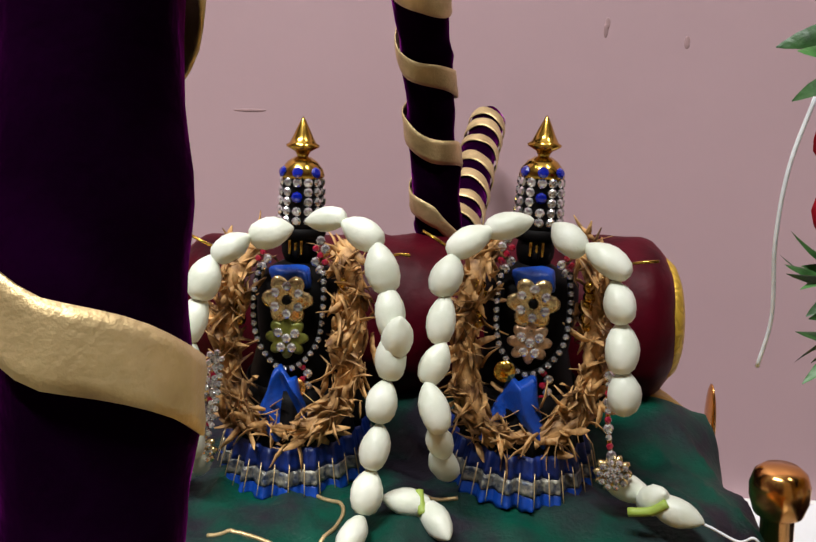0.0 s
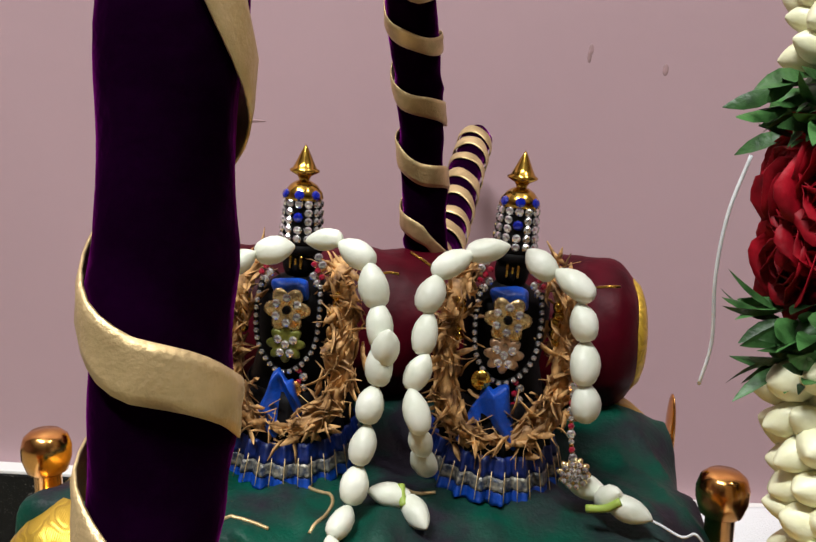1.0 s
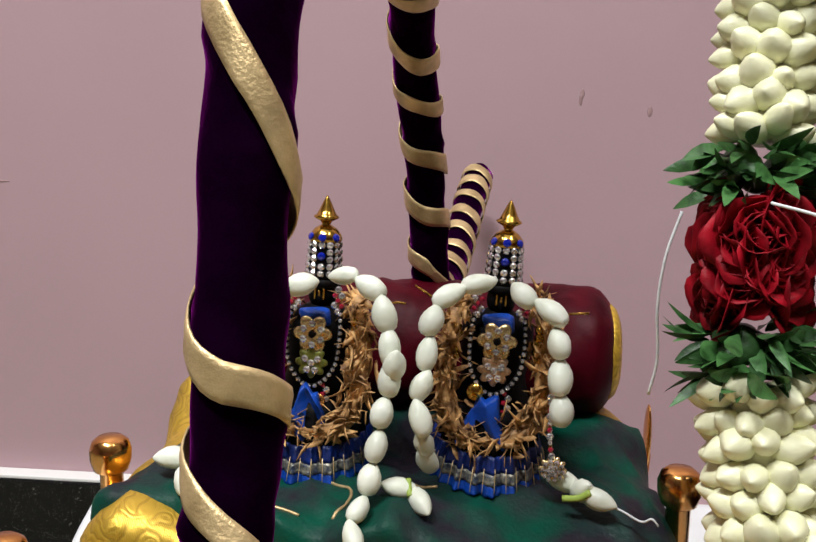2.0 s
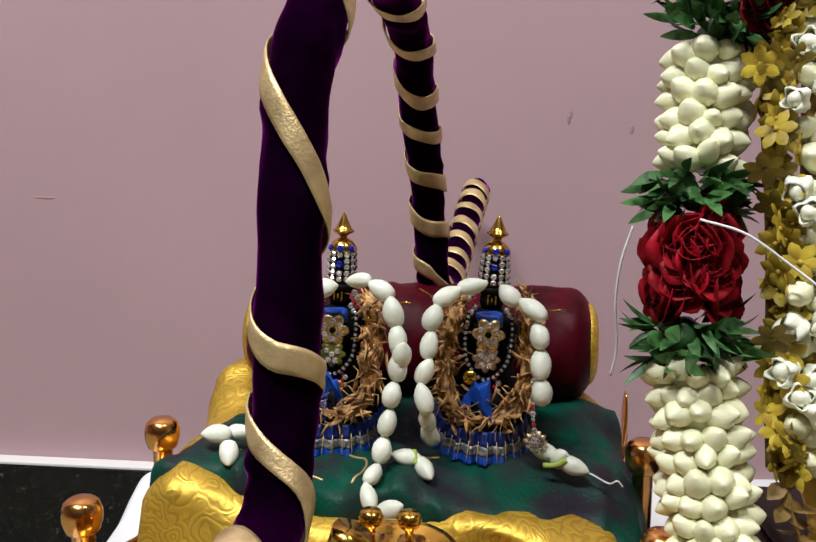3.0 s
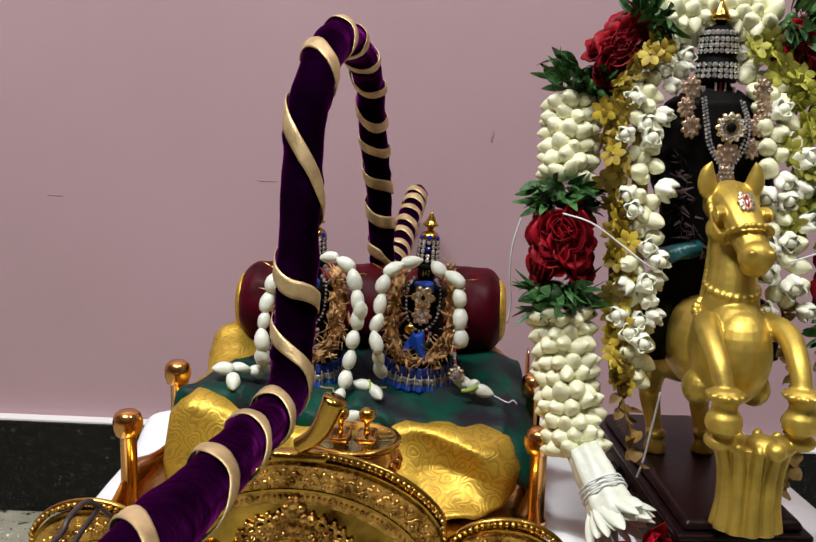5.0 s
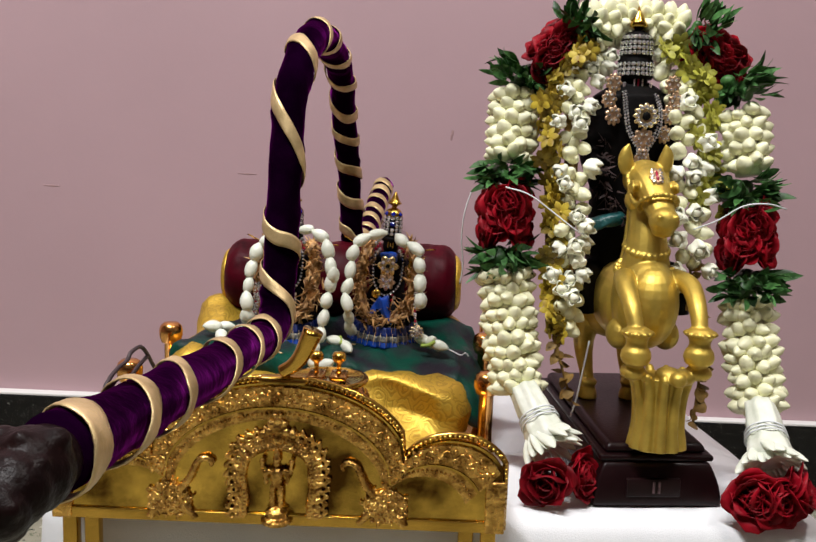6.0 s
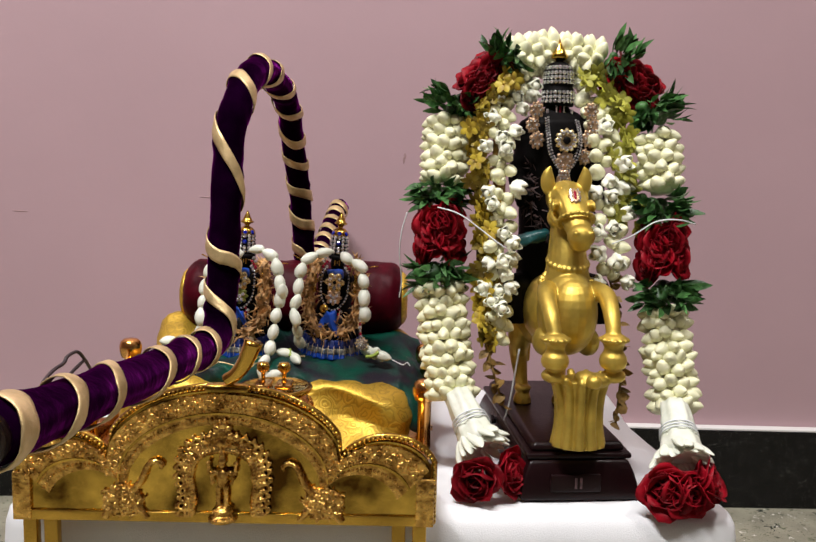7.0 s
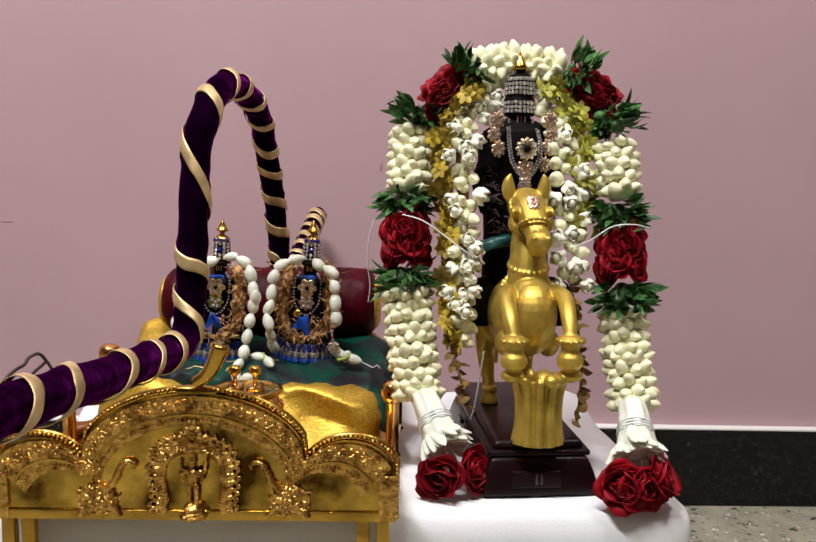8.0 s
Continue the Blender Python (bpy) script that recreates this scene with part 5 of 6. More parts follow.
# ---- rider ----
def rider():
    X, Y = 0.2400, 0.245
    bm = bmesh.new()
    lathe([(0.0, 0.335), (0.030, 0.335), (0.031, 0.360), (0.030, 0.395), (0.031, 0.425), (0.036, 0.455), (0.037, 0.474), (0.032, 0.490), (0.018, 0.499), (0.009, 0.502)], 28, bm, Matrix.Translation((X, Y, 0)) @ Matrix.Diagonal((1, 0.7, 1, 1)))
    ball(bm, (X, Y - 0.002, 0.4975), 0.0115, 0.0115, 0.0135, 20, 14)
    for s in (-1, 1):
        tube(smooth_path([(X + s * 0.024, Y, 0.470), (X + s * 0.034, Y - 0.006, 0.445), (X + s * 0.030, Y - 0.028, 0.420)], 6), 0.0085, 12, bm)
        tube(smooth_path([(X + s * 0.018, Y, 0.345), (X + s * 0.037, Y - 0.02, 0.345), (X + s * 0.039, Y - 0.025, 0.315)], 6), 0.0115, 12, bm)
    st = single("rider_statue", bm, BLACK_STONE, "dark rider statue on the golden horse, hung with jewels", "statue")
    rm = st.modifiers.new("fuse", "REMESH")
    rm.mode, rm.voxel_size, rm.use_smooth_shade = "VOXEL", 0.0015, True
    # crown
    cr = thing("crown", "tall dark crown with bands of rhinestones", "crown")
    C = Matrix.Translation((X, Y - 0.003, 0))
    part("cap", lathe([(0.0135, 0.5035), (0.0145, 0.5060), (0.0140, 0.5090), (0.0140, 0.5180), (0.0125, 0.5200), (0.0132, 0.5225), (0.0128, 0.5330), (0.0100, 0.5390), (0.0045, 0.5420), (0.0028, 0.5425)], 28, None, C), BLACK_STONE, cr, "dark crown body")
    part("finial", lathe([(0.0028, 0.542), (0.0060, 0.5440), (0.0085, 0.5455), (0.0062, 0.5490), (0.0025, 0.5560), (0.0, 0.5620)], 28, None, C), BRASS, cr, "pointed gold finial")
    for z, r in ((0.5075, 0.0146), (0.5112, 0.0142), (0.5150, 0.0142), (0.5240, 0.0134), (0.5278, 0.0132), (0.5316, 0.0130), (0.5362, 0.0115)):
        for k in range(12):
            a = math.pi * (1.03 + 0.94 * k / 11)
            piece("stone", GEM, cr, C @ aim((r * math.cos(a), r * math.sin(a), z), (math.cos(a), math.sin(a), 0.1)))
    # ear jewels and breast jewels
    def cluster(cx, cz, n, r, name, label):
        t = thing(name, label, "jewellery", LOC, "rider jewels")
        part("setting", scallop((cx, Y - 0.0268, cz), r * 1.15, 9, 0.0018, 0.3, 1.2), PINK_STONE, t)
        for k in range(n):
            a = 6.283 * k / n
            piece("stone", GEM_SMALL, t, aim((cx + 0.62 * r * math.cos(a), Y - 0.0292, cz + 0.8 * r * math.sin(a)), (0, -1, 0.1)))
        return t
    for s in (-1, 1):
        cluster(X + s * 0.0235, 0.4985, 6, 0.0052, "ear_jewel", "large rose-gold ear jewel with clear stones")
        cluster(X + s * 0.0265, 0.4860, 6, 0.0050, "ear_jewel", "large rose-gold ear jewel with clear stones")
        cluster(X + s * 0.0225, 0.4735 if s < 0 else 0.4755, 6, 0.0054, "arm_jewel", "oval rose-gold arm jewel with clear stones")
    cluster(X + 0.0190, 0.4600, 7, 0.0050, "arm_jewel", "oval jewel set with clear stones")
    med = thing("medallion", "round rhinestone medallion with a black centre", "jewellery")
    part("setting", scallop((X + 0.0015, Y - 0.0335, 0.4735), 0.0096, 12, 0.0018, 0.25), PALE_GOLD, med, "pale stone-set rim")
    part("centre", ball(bmesh.new(), (X + 0.0015, Y - 0.0352, 0.4735), 0.0033, 0.0016, 0.0033, 14, 8), BLACK_STONE, med, "black stone centre")
    for k in range(12):
        a = 6.283 * k / 12
        piece("stone", GEM, med, aim((X + 0.0015 + 0.0070 * math.cos(a), Y - 0.0354, 0.4735 + 0.0070 * math.sin(a)), (0, -1, 0.1)))
    ch = thing("stone_chain", "long necklace of small clear rhinestones", "necklace")
    path = smooth_path([(X - 0.0135, Y - 0.018, 0.492), (X - 0.0140, Y - 0.028, 0.476), (X - 0.0110, Y - 0.031, 0.460), (X + 0.001, Y - 0.032, 0.446), (X + 0.0125, Y - 0.031, 0.460), (X + 0.0155, Y - 0.028, 0.476), (X + 0.0140, Y - 0.018, 0.492)], 8)
    part("cord", tube(path, 0.0016, 6), BLACK_STONE, ch)
    for p, t in along(path, 0.0026):
        piece("stone", GEM_SMALL, ch, aim(p + Vector((0, -0.0016, 0)), (0, -1, 0.1)))
        piece("stone", GEM_SMALL, ch, aim(p + Vector((0.0022 if p.x < X else -0.0022, -0.0012, 0.001)), (0, -1, 0.1)))
    fp = thing("chest_jewel", "gold flower jewel at the end of a necklace", "jewellery")
    part("setting", scallop((X + 0.001, Y - 0.0318, 0.4560), 0.0080, 8, 0.0018, 0.3), PINK_STONE, fp)
    for k in range(6):
        piece("stone", GEM_SMALL, fp, aim((X + 0.001 + 0.004 * math.cos(k * 1.05), Y - 0.0345, 0.4560 + 0.004 * math.sin(k * 1.05)), (0, -1, 0.1)))
    drop = thing("stone_drop", "hanging drop of small clear rhinestones", "jewellery")
    part("backing", scallop((X, Y - 0.0345, 0.4400), 0.0060, 6, 0.0014, 0.2, 1.5), PINK_STONE, drop)
    for row in range(6):
        for k in range(4 - row // 2):
            piece("stone", GEM_SMALL, drop, aim((X + 0.0028 * (k - (3 - row // 2) / 2), Y - 0.0362, 0.4470 - 0.0028 * row), (0, -1, 0.1)))
    # marks on the dark face
    mk = thing("face_mark", "white and gold mark painted on the dark face", "mark")
    for dx, mat in ((-0.0032, STONE), (0.0, RED_STONE), (0.0032, STONE)):
        part("stroke", round_box((X + dx - 0.0007, Y - 0.0142, 0.4975), (X + dx + 0.0007, Y - 0.0128, 0.5040), 0.0004), mat, mk)
    for s in (-1, 1):
        part("stroke", round_box((X + s * 0.0105 - 0.0012, Y - 0.0125, 0.4925), (X + s * 0.0105 + 0.0012, Y - 0.0105, 0.5010), 0.0006), STONE, mk)
    # dark dried garland on the lap, teal sash
    b = bmesh.new()
    rr = random.Random(31)
    ring = smooth_path([(X - 0.026, Y - 0.020, 0.452), (X - 0.027, Y - 0.028, 0.425), (X - 0.020, Y - 0.034, 0.400), (X, Y - 0.038, 0.388), (X + 0.020, Y - 0.034, 0.400), (X + 0.027, Y - 0.028, 0.425)], 8)
    for p, t in along(ring, 0.0007):
        d = Vector((rr.gauss(0, 1), rr.gauss(-0.5, 0.8), rr.gauss(0, 1))).normalized()
        n1 = d.orthogonal().normalized()
        o = p + Vector((rr.gauss(0, 0.003), rr.gauss(0, 0.003), rr.gauss(0, 0.003)))
        w, L = 0.0011, rr.uniform(0.005, 0.010)
        q = [b.verts.new(o + n1 * w), b.verts.new(o - n1 * w), b.verts.new(o + d * L - n1 * w * 0.3), b.verts.new(o + d * L + n1 * w * 0.3)]
        b.faces.new(q)
    dg = thing("dark_garland", "dark dried garland over the rider's lap", "garland")
    tagged(part("petals", b, material("dark_dried_petals", (0.022, 0.006, 0.004), 0.7, vary=0.5, scale=200), dg), kind="stuff")
    single("teal_sash", round_box((X - 0.045, Y - 0.040, 0.3865), (X - 0.010, Y - 0.020, 0.3955), 0.0035, (10, 4, 4), lambda p: p + noise.noise_vector(p * 90) * 0.003 + Vector((0, 0, (p.x - X + 0.02) * 0.25))), TEAL, "teal silk sash edged with beads", "sash")


rider()

# ---- large flower garland round horse and rider ----
CREAM_MESH = [bud_mesh(CREAM, "bud", 0.0170, 0.0061), bud_mesh(CREAM, "bud", 0.0160, 0.0064), bud_mesh(CREAM, "bud", 0.0182, 0.0057)]


def leaf_mesh(length, width, name="leaf", mat=None):
    bm = bmesh.new()
    rows = []
    for f, w in ((0, 0.12), (0.2, 0.72), (0.45, 1.0), (0.7, 0.8), (0.9, 0.35), (1.0, 0.04)):
        z, droop = f * length, -0.22 * length * f * f
        rows.append([bm.verts.new((-width * w, droop + 0.25 * width * w, z)), bm.verts.new((0, droop, z)), bm.verts.new((width * w, droop + 0.25 * width * w, z))])
    for a, b in zip(rows, rows[1:]):
        for k in range(2):
            bm.faces.new((a[k], a[k + 1], b[k + 1], b[k]))
    return finish(name, bm, mat or LEAF)


LEAVES = [leaf_mesh(0.017, 0.0029), leaf_mesh(0.020, 0.0034), leaf_mesh(0.014, 0.0038), leaf_mesh(0.019, 0.0021)]
DRY = [leaf_mesh(0.013, 0.0050, "dry_leaf", DRY_LEAF), leaf_mesh(0.010, 0.0055, "dry_leaf", DRY_LEAF)]


NOISE = [0.022]


def petal(bm, base, out, up, size, curl, rnd):
    side = out.cross(up).normalized()
    rows = []
    for i in range(5):
        f = i / 4
        w = size * 0.80 * math.sin(math.pi * (0.16 + 0.62 * f)) * (1 if f < 0.99 else 0.86)
        c = base + up * size * f * (1 - 0.25 * curl * f) + out * size * (0.16 * f + curl * f * f * 0.62)
        row = []
        for j in range(5):
            g = j / 2 - 1
            row.append(bm.verts.new(c + side * w * g - out * size * 0.22 * g * g + up * size * (-0.10 * g * g * f) + Vector((rnd.gauss(0, 1), rnd.gauss(0, 1), rnd.gauss(0, 1))) * size * NOISE[0]))
        rows.append(row)
    for a, b in zip(rows, rows[1:]):
        for j in range(4):
            bm.faces.new((a[j], a[j + 1], b[j + 1], b[j]))


def rose_mesh(r, seed):
    rnd = random.Random(seed)
    bm = bmesh.new()
    for ring, (n, rad, size, curl) in enumerate(((3, 0.10, 0.66, -0.15), (4, 0.26, 0.80, -0.05), (5, 0.42, 0.92, 0.22), (5, 0.56, 0.98, 0.55), (5, 0.64, 0.92, 0.95))):
        for k in range(n):
            a = 2 * math.pi * (k + 0.5 * (ring % 2) + rnd.uniform(-.28, .28)) / n
            out = Vector((math.cos(a), math.sin(a), 0))
            petal(bm, out * r * rad * 0.8 + Vector((0, 0, -0.35 * r - 0.05 * r * ring)), out, Vector((rnd.uniform(-.22, .22), rnd.uniform(-.22, .22), 1)).normalized(), r * size * rnd.uniform(0.98, 1.28), curl + rnd.uniform(-.15, .15), rnd)
    return finish("rose", bm, RED)


ROSES = [rose_mesh(0.020, s) for s in (1, 2, 3)]


def rose(ob, p, d, scale=1.0, k=0, roll=0.0):
    r = piece("rose", ROSES[k % 3], ob, aim(p, d, roll) @ Matrix.Scale(scale, 4), "deep red open rose")
    sol = r.modifiers.new("thick", "SOLIDIFY")
    sol.thickness = 0.0004
    return r


def white_section(ob, path, radius, rnd, squeeze=0.8):
    """Buds packed in a spiral tied round a cord, pointing outwards and a little down."""
    part("cord", tube(path, radius * 0.5, 10), CREAM, ob)
    around = max(7, int(round(6.283 * radius * 0.80 / 0.0112)))
    for i, (p, t) in enumerate(along(path, 0.0098, 0.003)):
        s = Vector((1, 0, 0)) if abs(t.x) < 0.8 else Vector((0, 0, 1))
        w = t.cross(s).normalized()
        s = w.cross(t).normalized()
        for k in range(around):
            a = 6.283 * (k + 0.5 * (i % 2) + rnd.uniform(-0.13, 0.13)) / around
            d = s * math.cos(a) + w * math.sin(a)
            if d.y > 0.5:
                continue
            d.y *= squeeze
            dirn = (d + t * rnd.uniform(-0.35, 0.30) + Vector((rnd.uniform(-.22, .22), 0, rnd.uniform(-.22, .22)))).normalized()
            q = p + t * rnd.uniform(-0.0028, 0.0028) + d * radius * rnd.uniform(0.60, 0.72)
            piece("bud", rnd.choice(CREAM_MESH), ob, aim(q, dirn, rnd.random() * 6) @ Matrix.Scale(rnd.uniform(0.88, 1.10), 4))


def leaf_ring(ob, c, axis, radius, n, rnd, spread=0.0075, mesh=None, name="leaf"):
    axis = Vector(axis).normalized()
    s = axis.orthogonal().normalized()
    w = axis.cross(s)
    if mesh is None:
        core = bmesh.new()
        for k in range(10):
            ball(core, Vector(c) + Vector((rnd.uniform(-.5, .5) * radius, rnd.uniform(-.2, .4) * radius, rnd.uniform(-.25, .25) * radius)), radius * 0.24, radius * 0.24, radius * 0.2, 8, 6)
        fuse(part("leaf_core", core, LEAF, ob), 0.002)
    for k in range(n):
        a = 2 * math.pi * k / n * 2.0 + rnd.uniform(-0.3, 0.3)
        d = s * math.cos(a) + w * math.sin(a)
        if d.y > 0.6:
            d.y = -d.y * 0.3
            d.normalize()
        p = Vector(c) + axis * rnd.uniform(-spread, spread) + d * radius * rnd.uniform(0.15, 0.62)
        dirn = (d + axis * rnd.uniform(-0.45, 0.45) + Vector((rnd.uniform(-.3, .3), rnd.uniform(-.4, 0), 0))).normalized()
        piece(name, rnd.choice(mesh or LEAVES), ob, aim(p, dirn, rnd.random() * 6.28) @ Matrix.Scale(rnd.uniform(0.8, 1.15), 4))


def star_mesh(mat, name, r=0.0085, n=5):
    bm = bmesh.new()
    for k in range(n):
        a = 2 * math.pi * k / n
        d = Vector((math.cos(a), math.sin(a), 0.35))
        s = Vector((-math.sin(a), math.cos(a), 0))
        rows = []
        for f, w in ((0.05, 0.10), (0.4, 0.30), (0.75, 0.27), (1.0, 0.05)):
            c = d * r * f + Vector((0, 0, -0.25 * r * f * f))
            rows.append((bm.verts.new(c - s * r * w), bm.verts.new(c + Vector((0, 0, 0.05 * r))), bm.verts.new(c + s * r * w)))
        for a1, b1 in zip(rows, rows[1:]):
            for j in range(2):
                bm.faces.new((a1[j], a1[j + 1], b1[j + 1], b1[j]))
    ball(bm, (0, 0, 0.0005), r * 0.16, seg=7, rings=5)
    return finish(name, bm, mat)


STARS = [star_mesh(YELLOW, "yellow_flower", 0.0088), star_mesh(YELLOW, "yellow_flower", 0.0075), star_mesh(YELLOW, "yellow_flower", 0.0095, 6)]

GREENISH = [star_mesh(YELLOW_GREEN, "yellow_flower", 0.0088), star_mesh(YELLOW_GREEN, "yellow_flower", 0.0100, 6)]


def flower_mesh(seed):
    """A half-open white flower: a lobed cup with a bud inside."""
    bm = bmesh.new()
    seg, tw = 20, seed * 0.7
    prof = ((0.0, 0.0), (0.0030, 0.0006), (0.0056, 0.0034), (0.0066, 0.0070), (0.0060, 0.0102), (0.0053, 0.0122), (0.0047, 0.0119), (0.0050, 0.0085), (0.0034, 0.0050), (0.0, 0.0040))
    rings = []
    for k, (r, z) in enumerate(prof):
        if r == 0:
            rings.append([bm.verts.new((0, 0, z))])
            continue
        rings.append([bm.verts.new((r * (1 + 0.20 * math.cos(4 * a + tw + z * 150)) * math.cos(a), r * (1 + 0.20 * math.cos(4 * a + tw + z * 150)) * math.sin(a), z + (0.0016 * math.cos(4 * a + tw + 1.8) if 3 < k < 7 else 0))) for a in [2 * math.pi * j / seg for j in range(seg)]])
    for p, q in zip(rings, rings[1:]):
        for k in range(seg):
            j = (k + 1) % seg
            if len(p) == 1:
                bm.faces.new((p[0], q[j], q[k]))
            elif len(q) == 1:
                bm.faces.new((p[k], p[j], q[0]))
            else:
                bm.faces.new((p[k], p[j], q[j], q[k]))
    ball(bm, (0.0004, 0, 0.0078), 0.0046, 0.0043, 0.0058, 12, 8)
    return finish("white_flower", bm, FLOWER_WHITE)


FLOWERS = [flower_mesh(s) for s in (5, 6, 7)]

rnd = random.Random(21)
gar = thing("flower_garland", "thick garland of white buds, red roses and green leaves", "garland")
# hanging side on the palanquin's side
white_section(gar, [Vector((0.1375, 0.216, 0.346)).lerp(Vector((0.1470, 0.192, 0.254)), k / 10) for k in range(11)], 0.0235, rnd)
white_section(gar, [Vector((0.1450, 0.246, 0.489)).lerp(Vector((0.1400, 0.233, 0.436)), k / 6) for k in range(7)], 0.0220, rnd)
# hanging side away from it
white_section(gar, [Vector((0.3285, 0.198, 0.331)).lerp(Vector((0.3330, 0.170, 0.246)), k / 10) for k in range(11)], 0.0228, rnd)
white_section(gar, [Vector((0.3210, 0.220, 0.480)).lerp(Vector((0.3260, 0.208, 0.430)), k / 6) for k in range(7)], 0.0205, rnd)
# crown of the arch
white_section(gar, smooth_path([(0.198, 0.248, 0.541), (0.217, 0.254, 0.5485), (0.240, 0.256, 0.5510), (0.262, 0.254, 0.5485), (0.280, 0.248, 0.541)], 5), 0.0200, rnd)
for c, axis, r, n in (((0.1365, 0.219, 0.3585), (0, 0.1, 1), 0.028, 46), ((0.1365, 0.231, 0.4255), (0, 0.1, 1), 0.0285, 44), ((0.1500, 0.247, 0.5030), (0.5, 0.1, 1), 0.028, 50), ((0.1900, 0.236, 0.5440), (1, 0, 0.5), 0.019, 32),
                      ((0.3290, 0.196, 0.3450), (0, 0.1, 1), 0.0330, 46), ((0.3235, 0.206, 0.4180), (0, 0.1, 1), 0.0290, 44), ((0.3215, 0.226, 0.4990), (-0.5, 0.1, 1), 0.027, 46), ((0.2910, 0.236, 0.5430), (1, 0, -0.5), 0.019, 32)):
    leaf_ring(gar, c, axis, r, int(n * 1.9), rnd, 0.0100)
for n, (mid, axis, R, tall) in enumerate((((0.1370, 0.225, 0.3935), (0, 0.1, 1), 0.0165, 0.036), ((0.1765, 0.246, 0.5220), (0.75, 0.05, 0.6), 0.0170, 0.031),
                                          ((0.3040, 0.242, 0.5240), (-0.75, 0.05, 0.6), 0.0170, 0.031), ((0.3265, 0.200, 0.3835), (0, 0.1, 1), 0.0170, 0.036))):
    ax = Vector(axis).normalized()
    sd = ax.orthogonal().normalized()
    wd = ax.cross(sd)
    for k in range(17):
        a = k * 2.39996
        d = sd * math.cos(a) + wd * math.sin(a)
        if d.y > 0.5:
            continue
        p = Vector(mid) + ax * tall * ((k + 0.5) / 17 - 0.5) + d * R * 0.72
        rose(gar, p, d + Vector((0, -0.25, 0.1)), rnd.uniform(0.56, 0.76), k, k * 1.3)
    fuse(part("rose_core", ball(bmesh.new(), mid, R * 0.9, R * 0.8, tall * 0.55, 12, 8), RED, gar), 0.002)
# thread loose down the side
part("loose_thread", tube(smooth_path([(0.1085, 0.224, 0.410), (0.1040, 0.226, 0.392), (0.1030, 0.229, 0.372), (0.1055, 0.234, 0.350), (0.1040, 0.238, 0.334)], 8), 0.0006, 7), THREAD, gar, "loose white cotton thread")
part("loose_thread", tube(smooth_path([(0.132, 0.200, 0.416), (0.149, 0.192, 0.411), (0.168, 0.190, 0.398), (0.184, 0.186, 0.386), (0.196, 0.196, 0.380)], 8), 0.0006, 7), THREAD, gar, "loose white cotton thread")
part("loose_thread", tube(smooth_path([(0.278, 0.190, 0.388), (0.292, 0.180, 0.396), (0.308, 0.172, 0.408), (0.326, 0.170, 0.410), (0.345, 0.180, 0.406)], 8), 0.0006, 7), THREAD, gar, "loose white cotton thread")

# tied tails with roses
for name, top, bot, n in (("tail", (0.150, 0.180, 0.262), (0.165, 0.142, 0.230), 1), ("tail", (0.324, 0.152, 0.260), (0.316, 0.110, 0.230), 2)):
    ax = (Vector(bot) - Vector(top)).normalized()
    wrap = part("tail_wrap", tube([Vector(top).lerp(Vector(bot), k / 8) for k in range(9)], lambda f, a: 0.0105 + 0.0060 * f + 0.0010 * math.sin(a * 7) + 0.0012 * noise.noise(Vector((f * 6, math.cos(a) * 2, math.sin(a) * 2 + top[0] * 9))) - 0.0015 * math.exp(-((f - 0.55) * 9) ** 2), 30), BUD, gar, "white stalk wrapping tied with thread")
    for f in (0.5, 0.56, 0.62):
        c = Vector(top).lerp(Vector(bot), f)
        s = ax.orthogonal().normalized()
        w = ax.cross(s)
        ring = [c + (s * math.cos(a) + w * math.sin(a)) * (0.0112 + 0.0060 * f) for a in [6.283 * j / 24 for j in range(25)]]
        part("tie_thread", tube(ring, 0.0007, 6, cap=False), THREAD, wrap)
    for k in range(26):
        a = 6.283 * k / 13 + rnd.uniform(-.2, .2)
        s = ax.orthogonal().normalized()
        w = ax.cross(s)
        d = s * math.cos(a) + w * math.sin(a)
        lay = k // 13
        piece("stalk", BUD_MESH[1], gar, aim(Vector(bot) + d * (0.0150 - 0.004 * lay) - ax * rnd.uniform(0.000, 0.006), ax * 0.9 + d * rnd.uniform(0.6, 1.3 - 0.5 * lay) + Vector((0.35 if n == 1 else 0.1, -0.25, 0.0)), rnd.uniform(-.4, .4)) @ Matrix.Diagonal((1.15, 0.55, rnd.uniform(1.2, 1.75), 1)))
for k, (p, d, s) in enumerate((((0.1590, 0.126, 0.2075), (-0.35, -1, 0.05), 1.0), ((0.1870, 0.134, 0.2120), (0.8, -0.8, 0.35), 0.95), ((0.3000, 0.097, 0.2095), (-0.4, -1, 0.15), 1.05), ((0.3165, 0.096, 0.2080), (0.2, -1, 0.1), 1.05), ((0.3320, 0.098, 0.2150), (0.9, -0.7, 0.45), 0.95))):
    rose(gar, p, Vector(d), s * 0.82, k, k * 0.9)

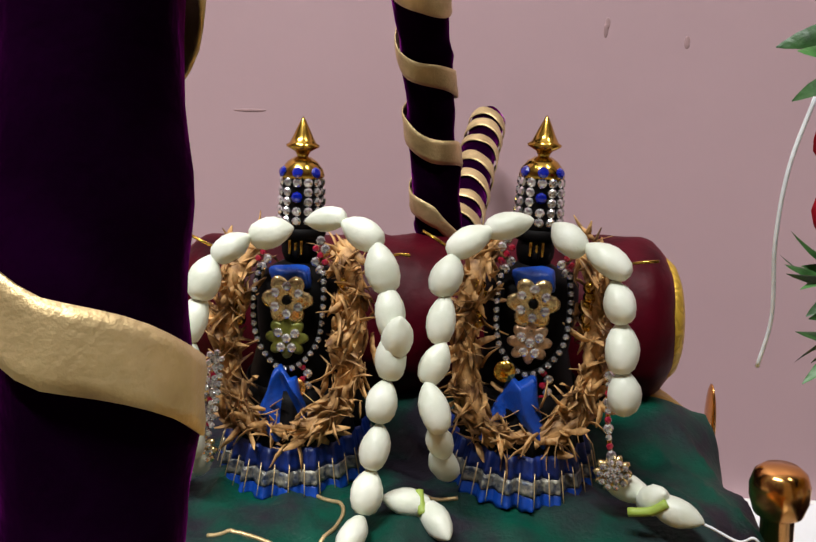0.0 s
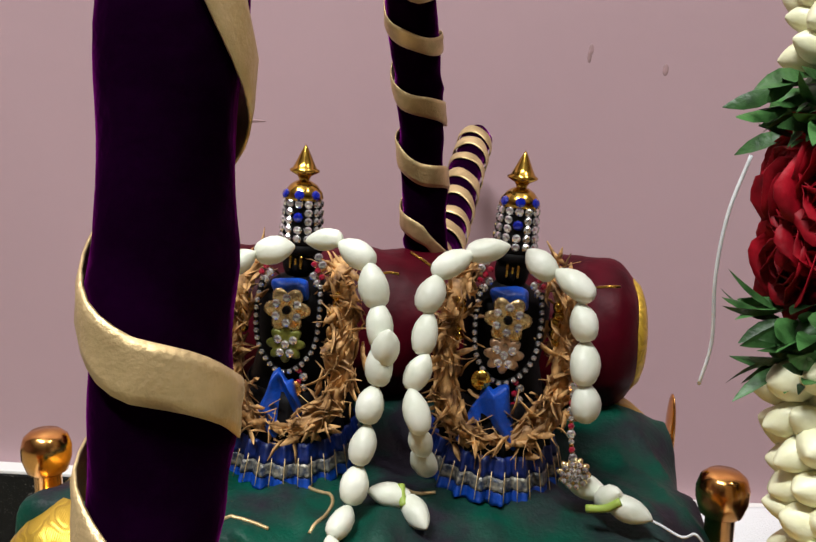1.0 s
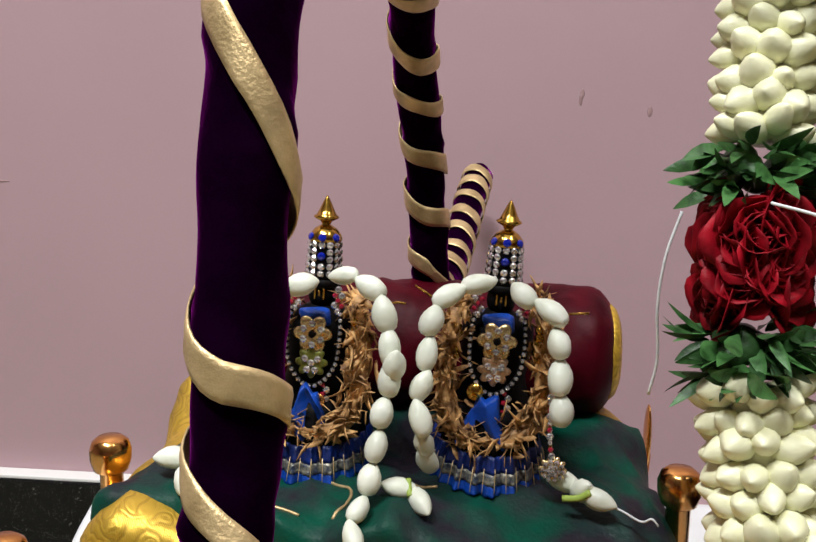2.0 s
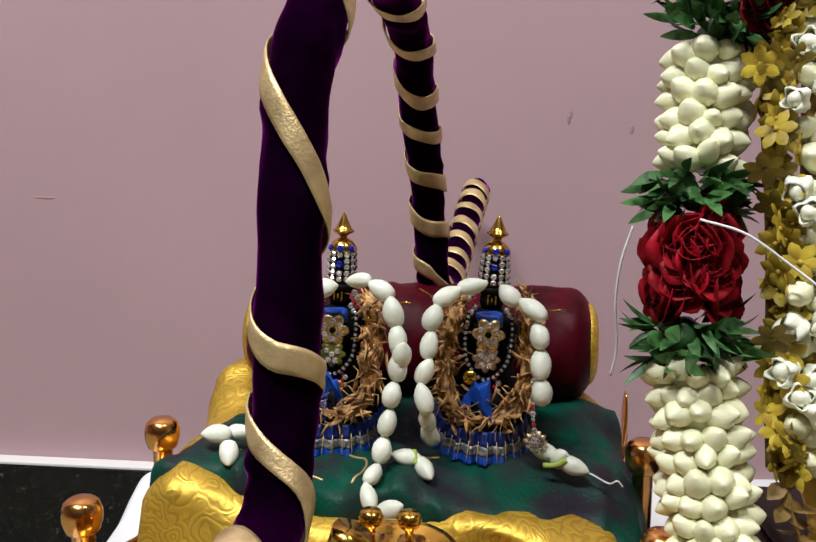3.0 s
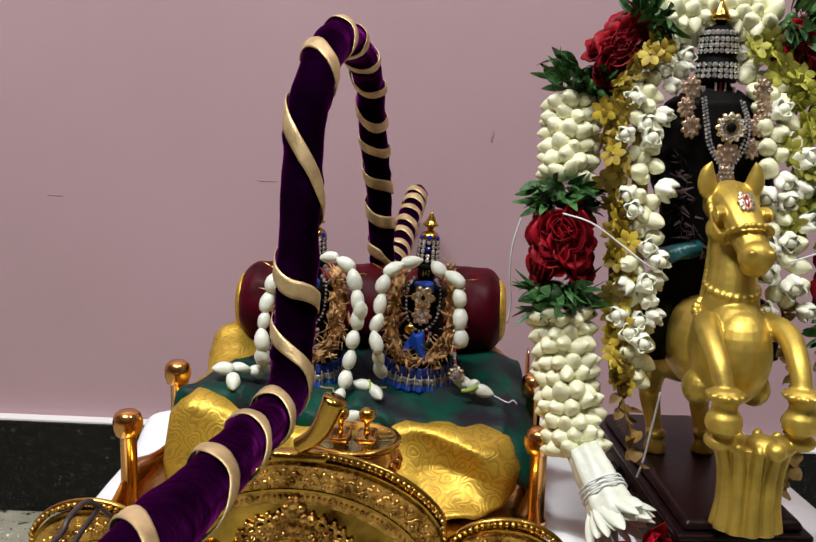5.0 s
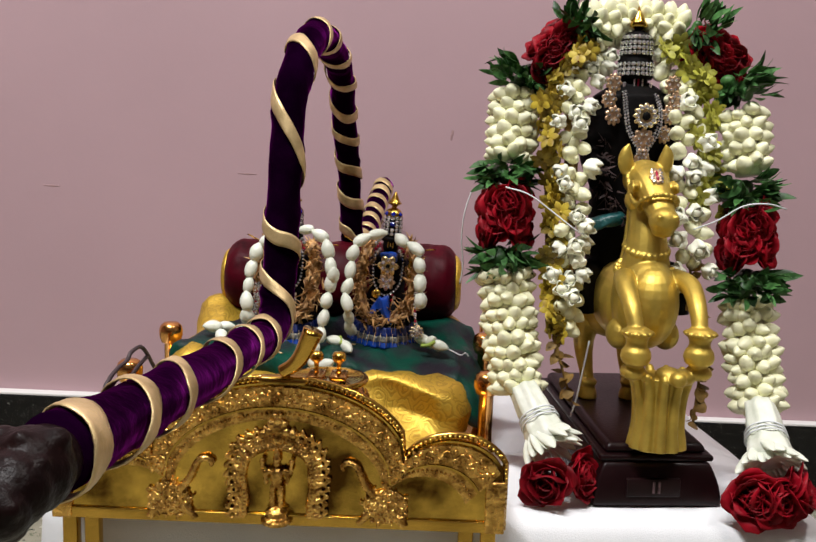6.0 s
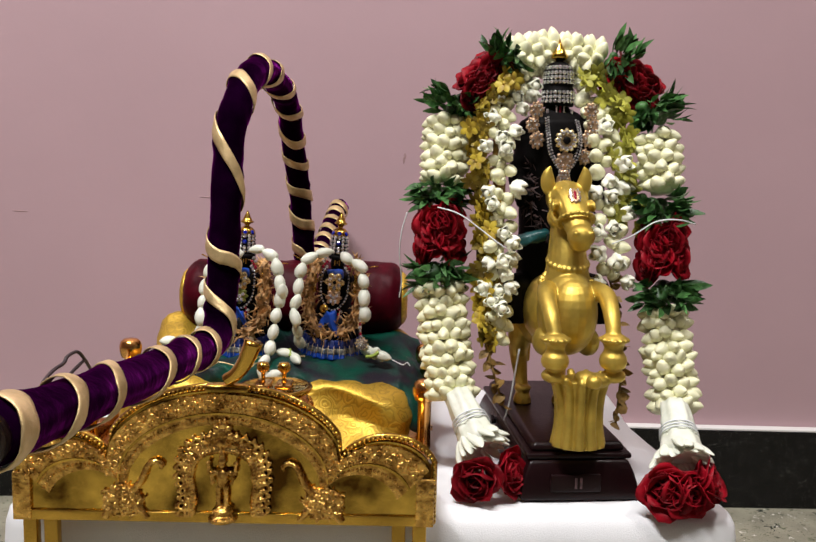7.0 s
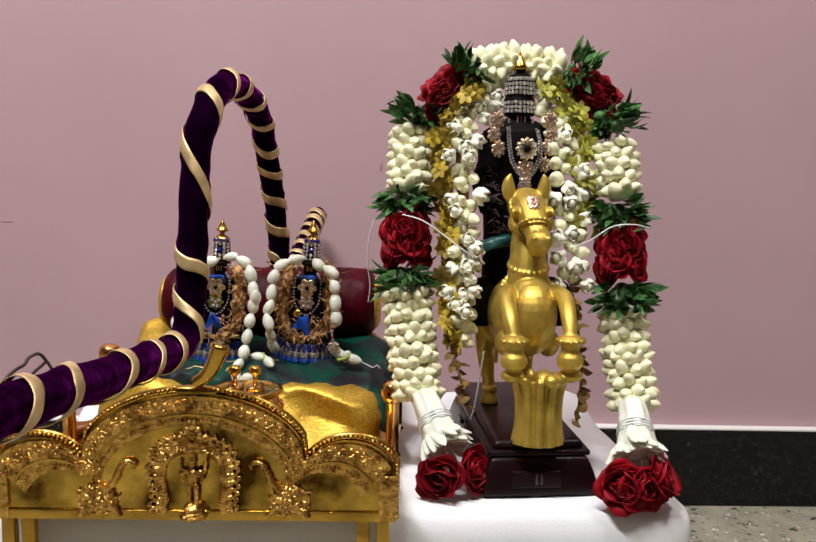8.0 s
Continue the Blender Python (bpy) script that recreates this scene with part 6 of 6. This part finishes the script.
# inner garlands of loose flowers
inn = thing("flower_strand", "inner strand of yellow and white loose flowers", "garland", LOC, "inner strands")
for path, r in (((( 0.200, 0.232, 0.530), (0.178, 0.228, 0.505), (0.169, 0.222, 0.470), (0.171, 0.216, 0.430), (0.173, 0.210, 0.385), (0.174, 0.206, 0.340), (0.177, 0.204, 0.300)), 0.008),):
    part("cord", tube([p + Vector((0, 0.005, 0)) for p in smooth_path(path, 8)], 0.0055, 10), DRY_LEAF, inn)
    for p, t in along(smooth_path(path, 8), 0.0024):
        d = Vector((rnd.uniform(-1, 1), rnd.uniform(-1.2, -0.3), rnd.uniform(-0.7, 0.7)))
        piece("yellow_flower", rnd.choice(STARS), inn, aim(p + Vector((rnd.gauss(0, 0.0046), -abs(rnd.gauss(0, 0.005)), 0)), d, rnd.random() * 6))
for path in (((0.220, 0.262, 0.524), (0.197, 0.240, 0.508), (0.187, 0.222, 0.478), (0.187, 0.216, 0.440), (0.186, 0.210, 0.400), (0.186, 0.206, 0.360), (0.186, 0.204, 0.325), (0.187, 0.204, 0.300)),):
    part("cord", tube([p + Vector((0, 0.006, 0)) for p in smooth_path(path, 8)], 0.0055, 10), DRY_LEAF, inn)
    for k, (p, t) in enumerate(along(smooth_path(path, 8), 0.0040)):
        side = (-1, 0.1, 1)[k % 3]
        d = Vector((side * rnd.uniform(0.3, 1.0), rnd.uniform(-1.2, -0.5), rnd.uniform(-0.6, 0.5)))
        q = p + Vector((side * 0.0062 + rnd.gauss(0, 0.0018), -0.003 + rnd.gauss(0, 0.002), 0))
        piece("white_flower", rnd.choice(FLOWERS + CREAM_MESH + CREAM_MESH), inn, aim(q, d, rnd.random() * 6) @ Matrix.Scale(rnd.uniform(0.85, 1.08), 4))
inr = thing("flower_strand", "inner strand of yellow and white loose flowers", "garland", LOC, "inner strands")
for p, t in along(smooth_path([(0.262, 0.234, 0.532), (0.280, 0.230, 0.515), (0.290, 0.224, 0.490), (0.294, 0.218, 0.455), (0.296, 0.212, 0.425), (0.294, 0.208, 0.400)], 8), 0.0030):
    d = Vector((rnd.uniform(-1, 1), rnd.uniform(-1.2, -0.3), rnd.uniform(-0.7, 0.7)))
    piece("yellow_flower", rnd.choice(GREENISH), inr, aim(p + Vector((rnd.gauss(0, 0.005), -abs(rnd.gauss(0, 0.005)), 0)), d, rnd.random() * 6))
for k, (p, t) in enumerate(along(smooth_path([(0.256, 0.262, 0.524), (0.270, 0.240, 0.506), (0.276, 0.220, 0.470), (0.278, 0.214, 0.435), (0.280, 0.206, 0.400), (0.282, 0.200, 0.370), (0.281, 0.198, 0.352)], 8), 0.0046)):
    side = (-1, 0.1, 1)[k % 3]
    d = Vector((side * rnd.uniform(0.3, 1.0), rnd.uniform(-1.2, -0.5), rnd.uniform(-0.6, 0.5)))
    piece("white_flower", rnd.choice(FLOWERS + CREAM_MESH + CREAM_MESH), inr, aim(p + Vector((side * 0.0085, -0.003, 0)), d, rnd.random() * 6) @ Matrix.Scale(rnd.uniform(0.9, 1.15), 4))
# back strand ends, dry leaves and thread
for ends in (((0.177, 0.206, 0.302), (0.182, 0.200, 0.280), (0.187, 0.196, 0.262), (0.190, 0.192, 0.250)), ((0.281, 0.199, 0.356), (0.286, 0.190, 0.320), (0.289, 0.184, 0.285), (0.287, 0.180, 0.260), (0.284, 0.176, 0.238))):
    dry = thing("leaf_strand", "thin strand of wilted brown leaves hanging from the garland", "leaves", LOC, "leaf strands")
    path = smooth_path(ends, 6)
    part("cord", tube(path, 0.0011, 7), DRY_LEAF, dry)
    for p, t in along(path, 0.0030):
        d = Vector((rnd.uniform(-1, 1), rnd.uniform(-1, 0.3), rnd.uniform(-0.9, 0.4))).normalized()
        piece("dry_leaf", rnd.choice(DRY), dry, aim(p, d, rnd.random() * 6.28) @ Matrix.Scale(rnd.uniform(0.6, 1.0), 4))
single("hanging_thread", tube(smooth_path([(0.206, 0.205, 0.295), (0.203, 0.208, 0.270), (0.200, 0.212, 0.245), (0.1965, 0.214, 0.230)], 6), 0.0008, 7), THREAD, "thin white cotton thread hanging from the garland", "thread")
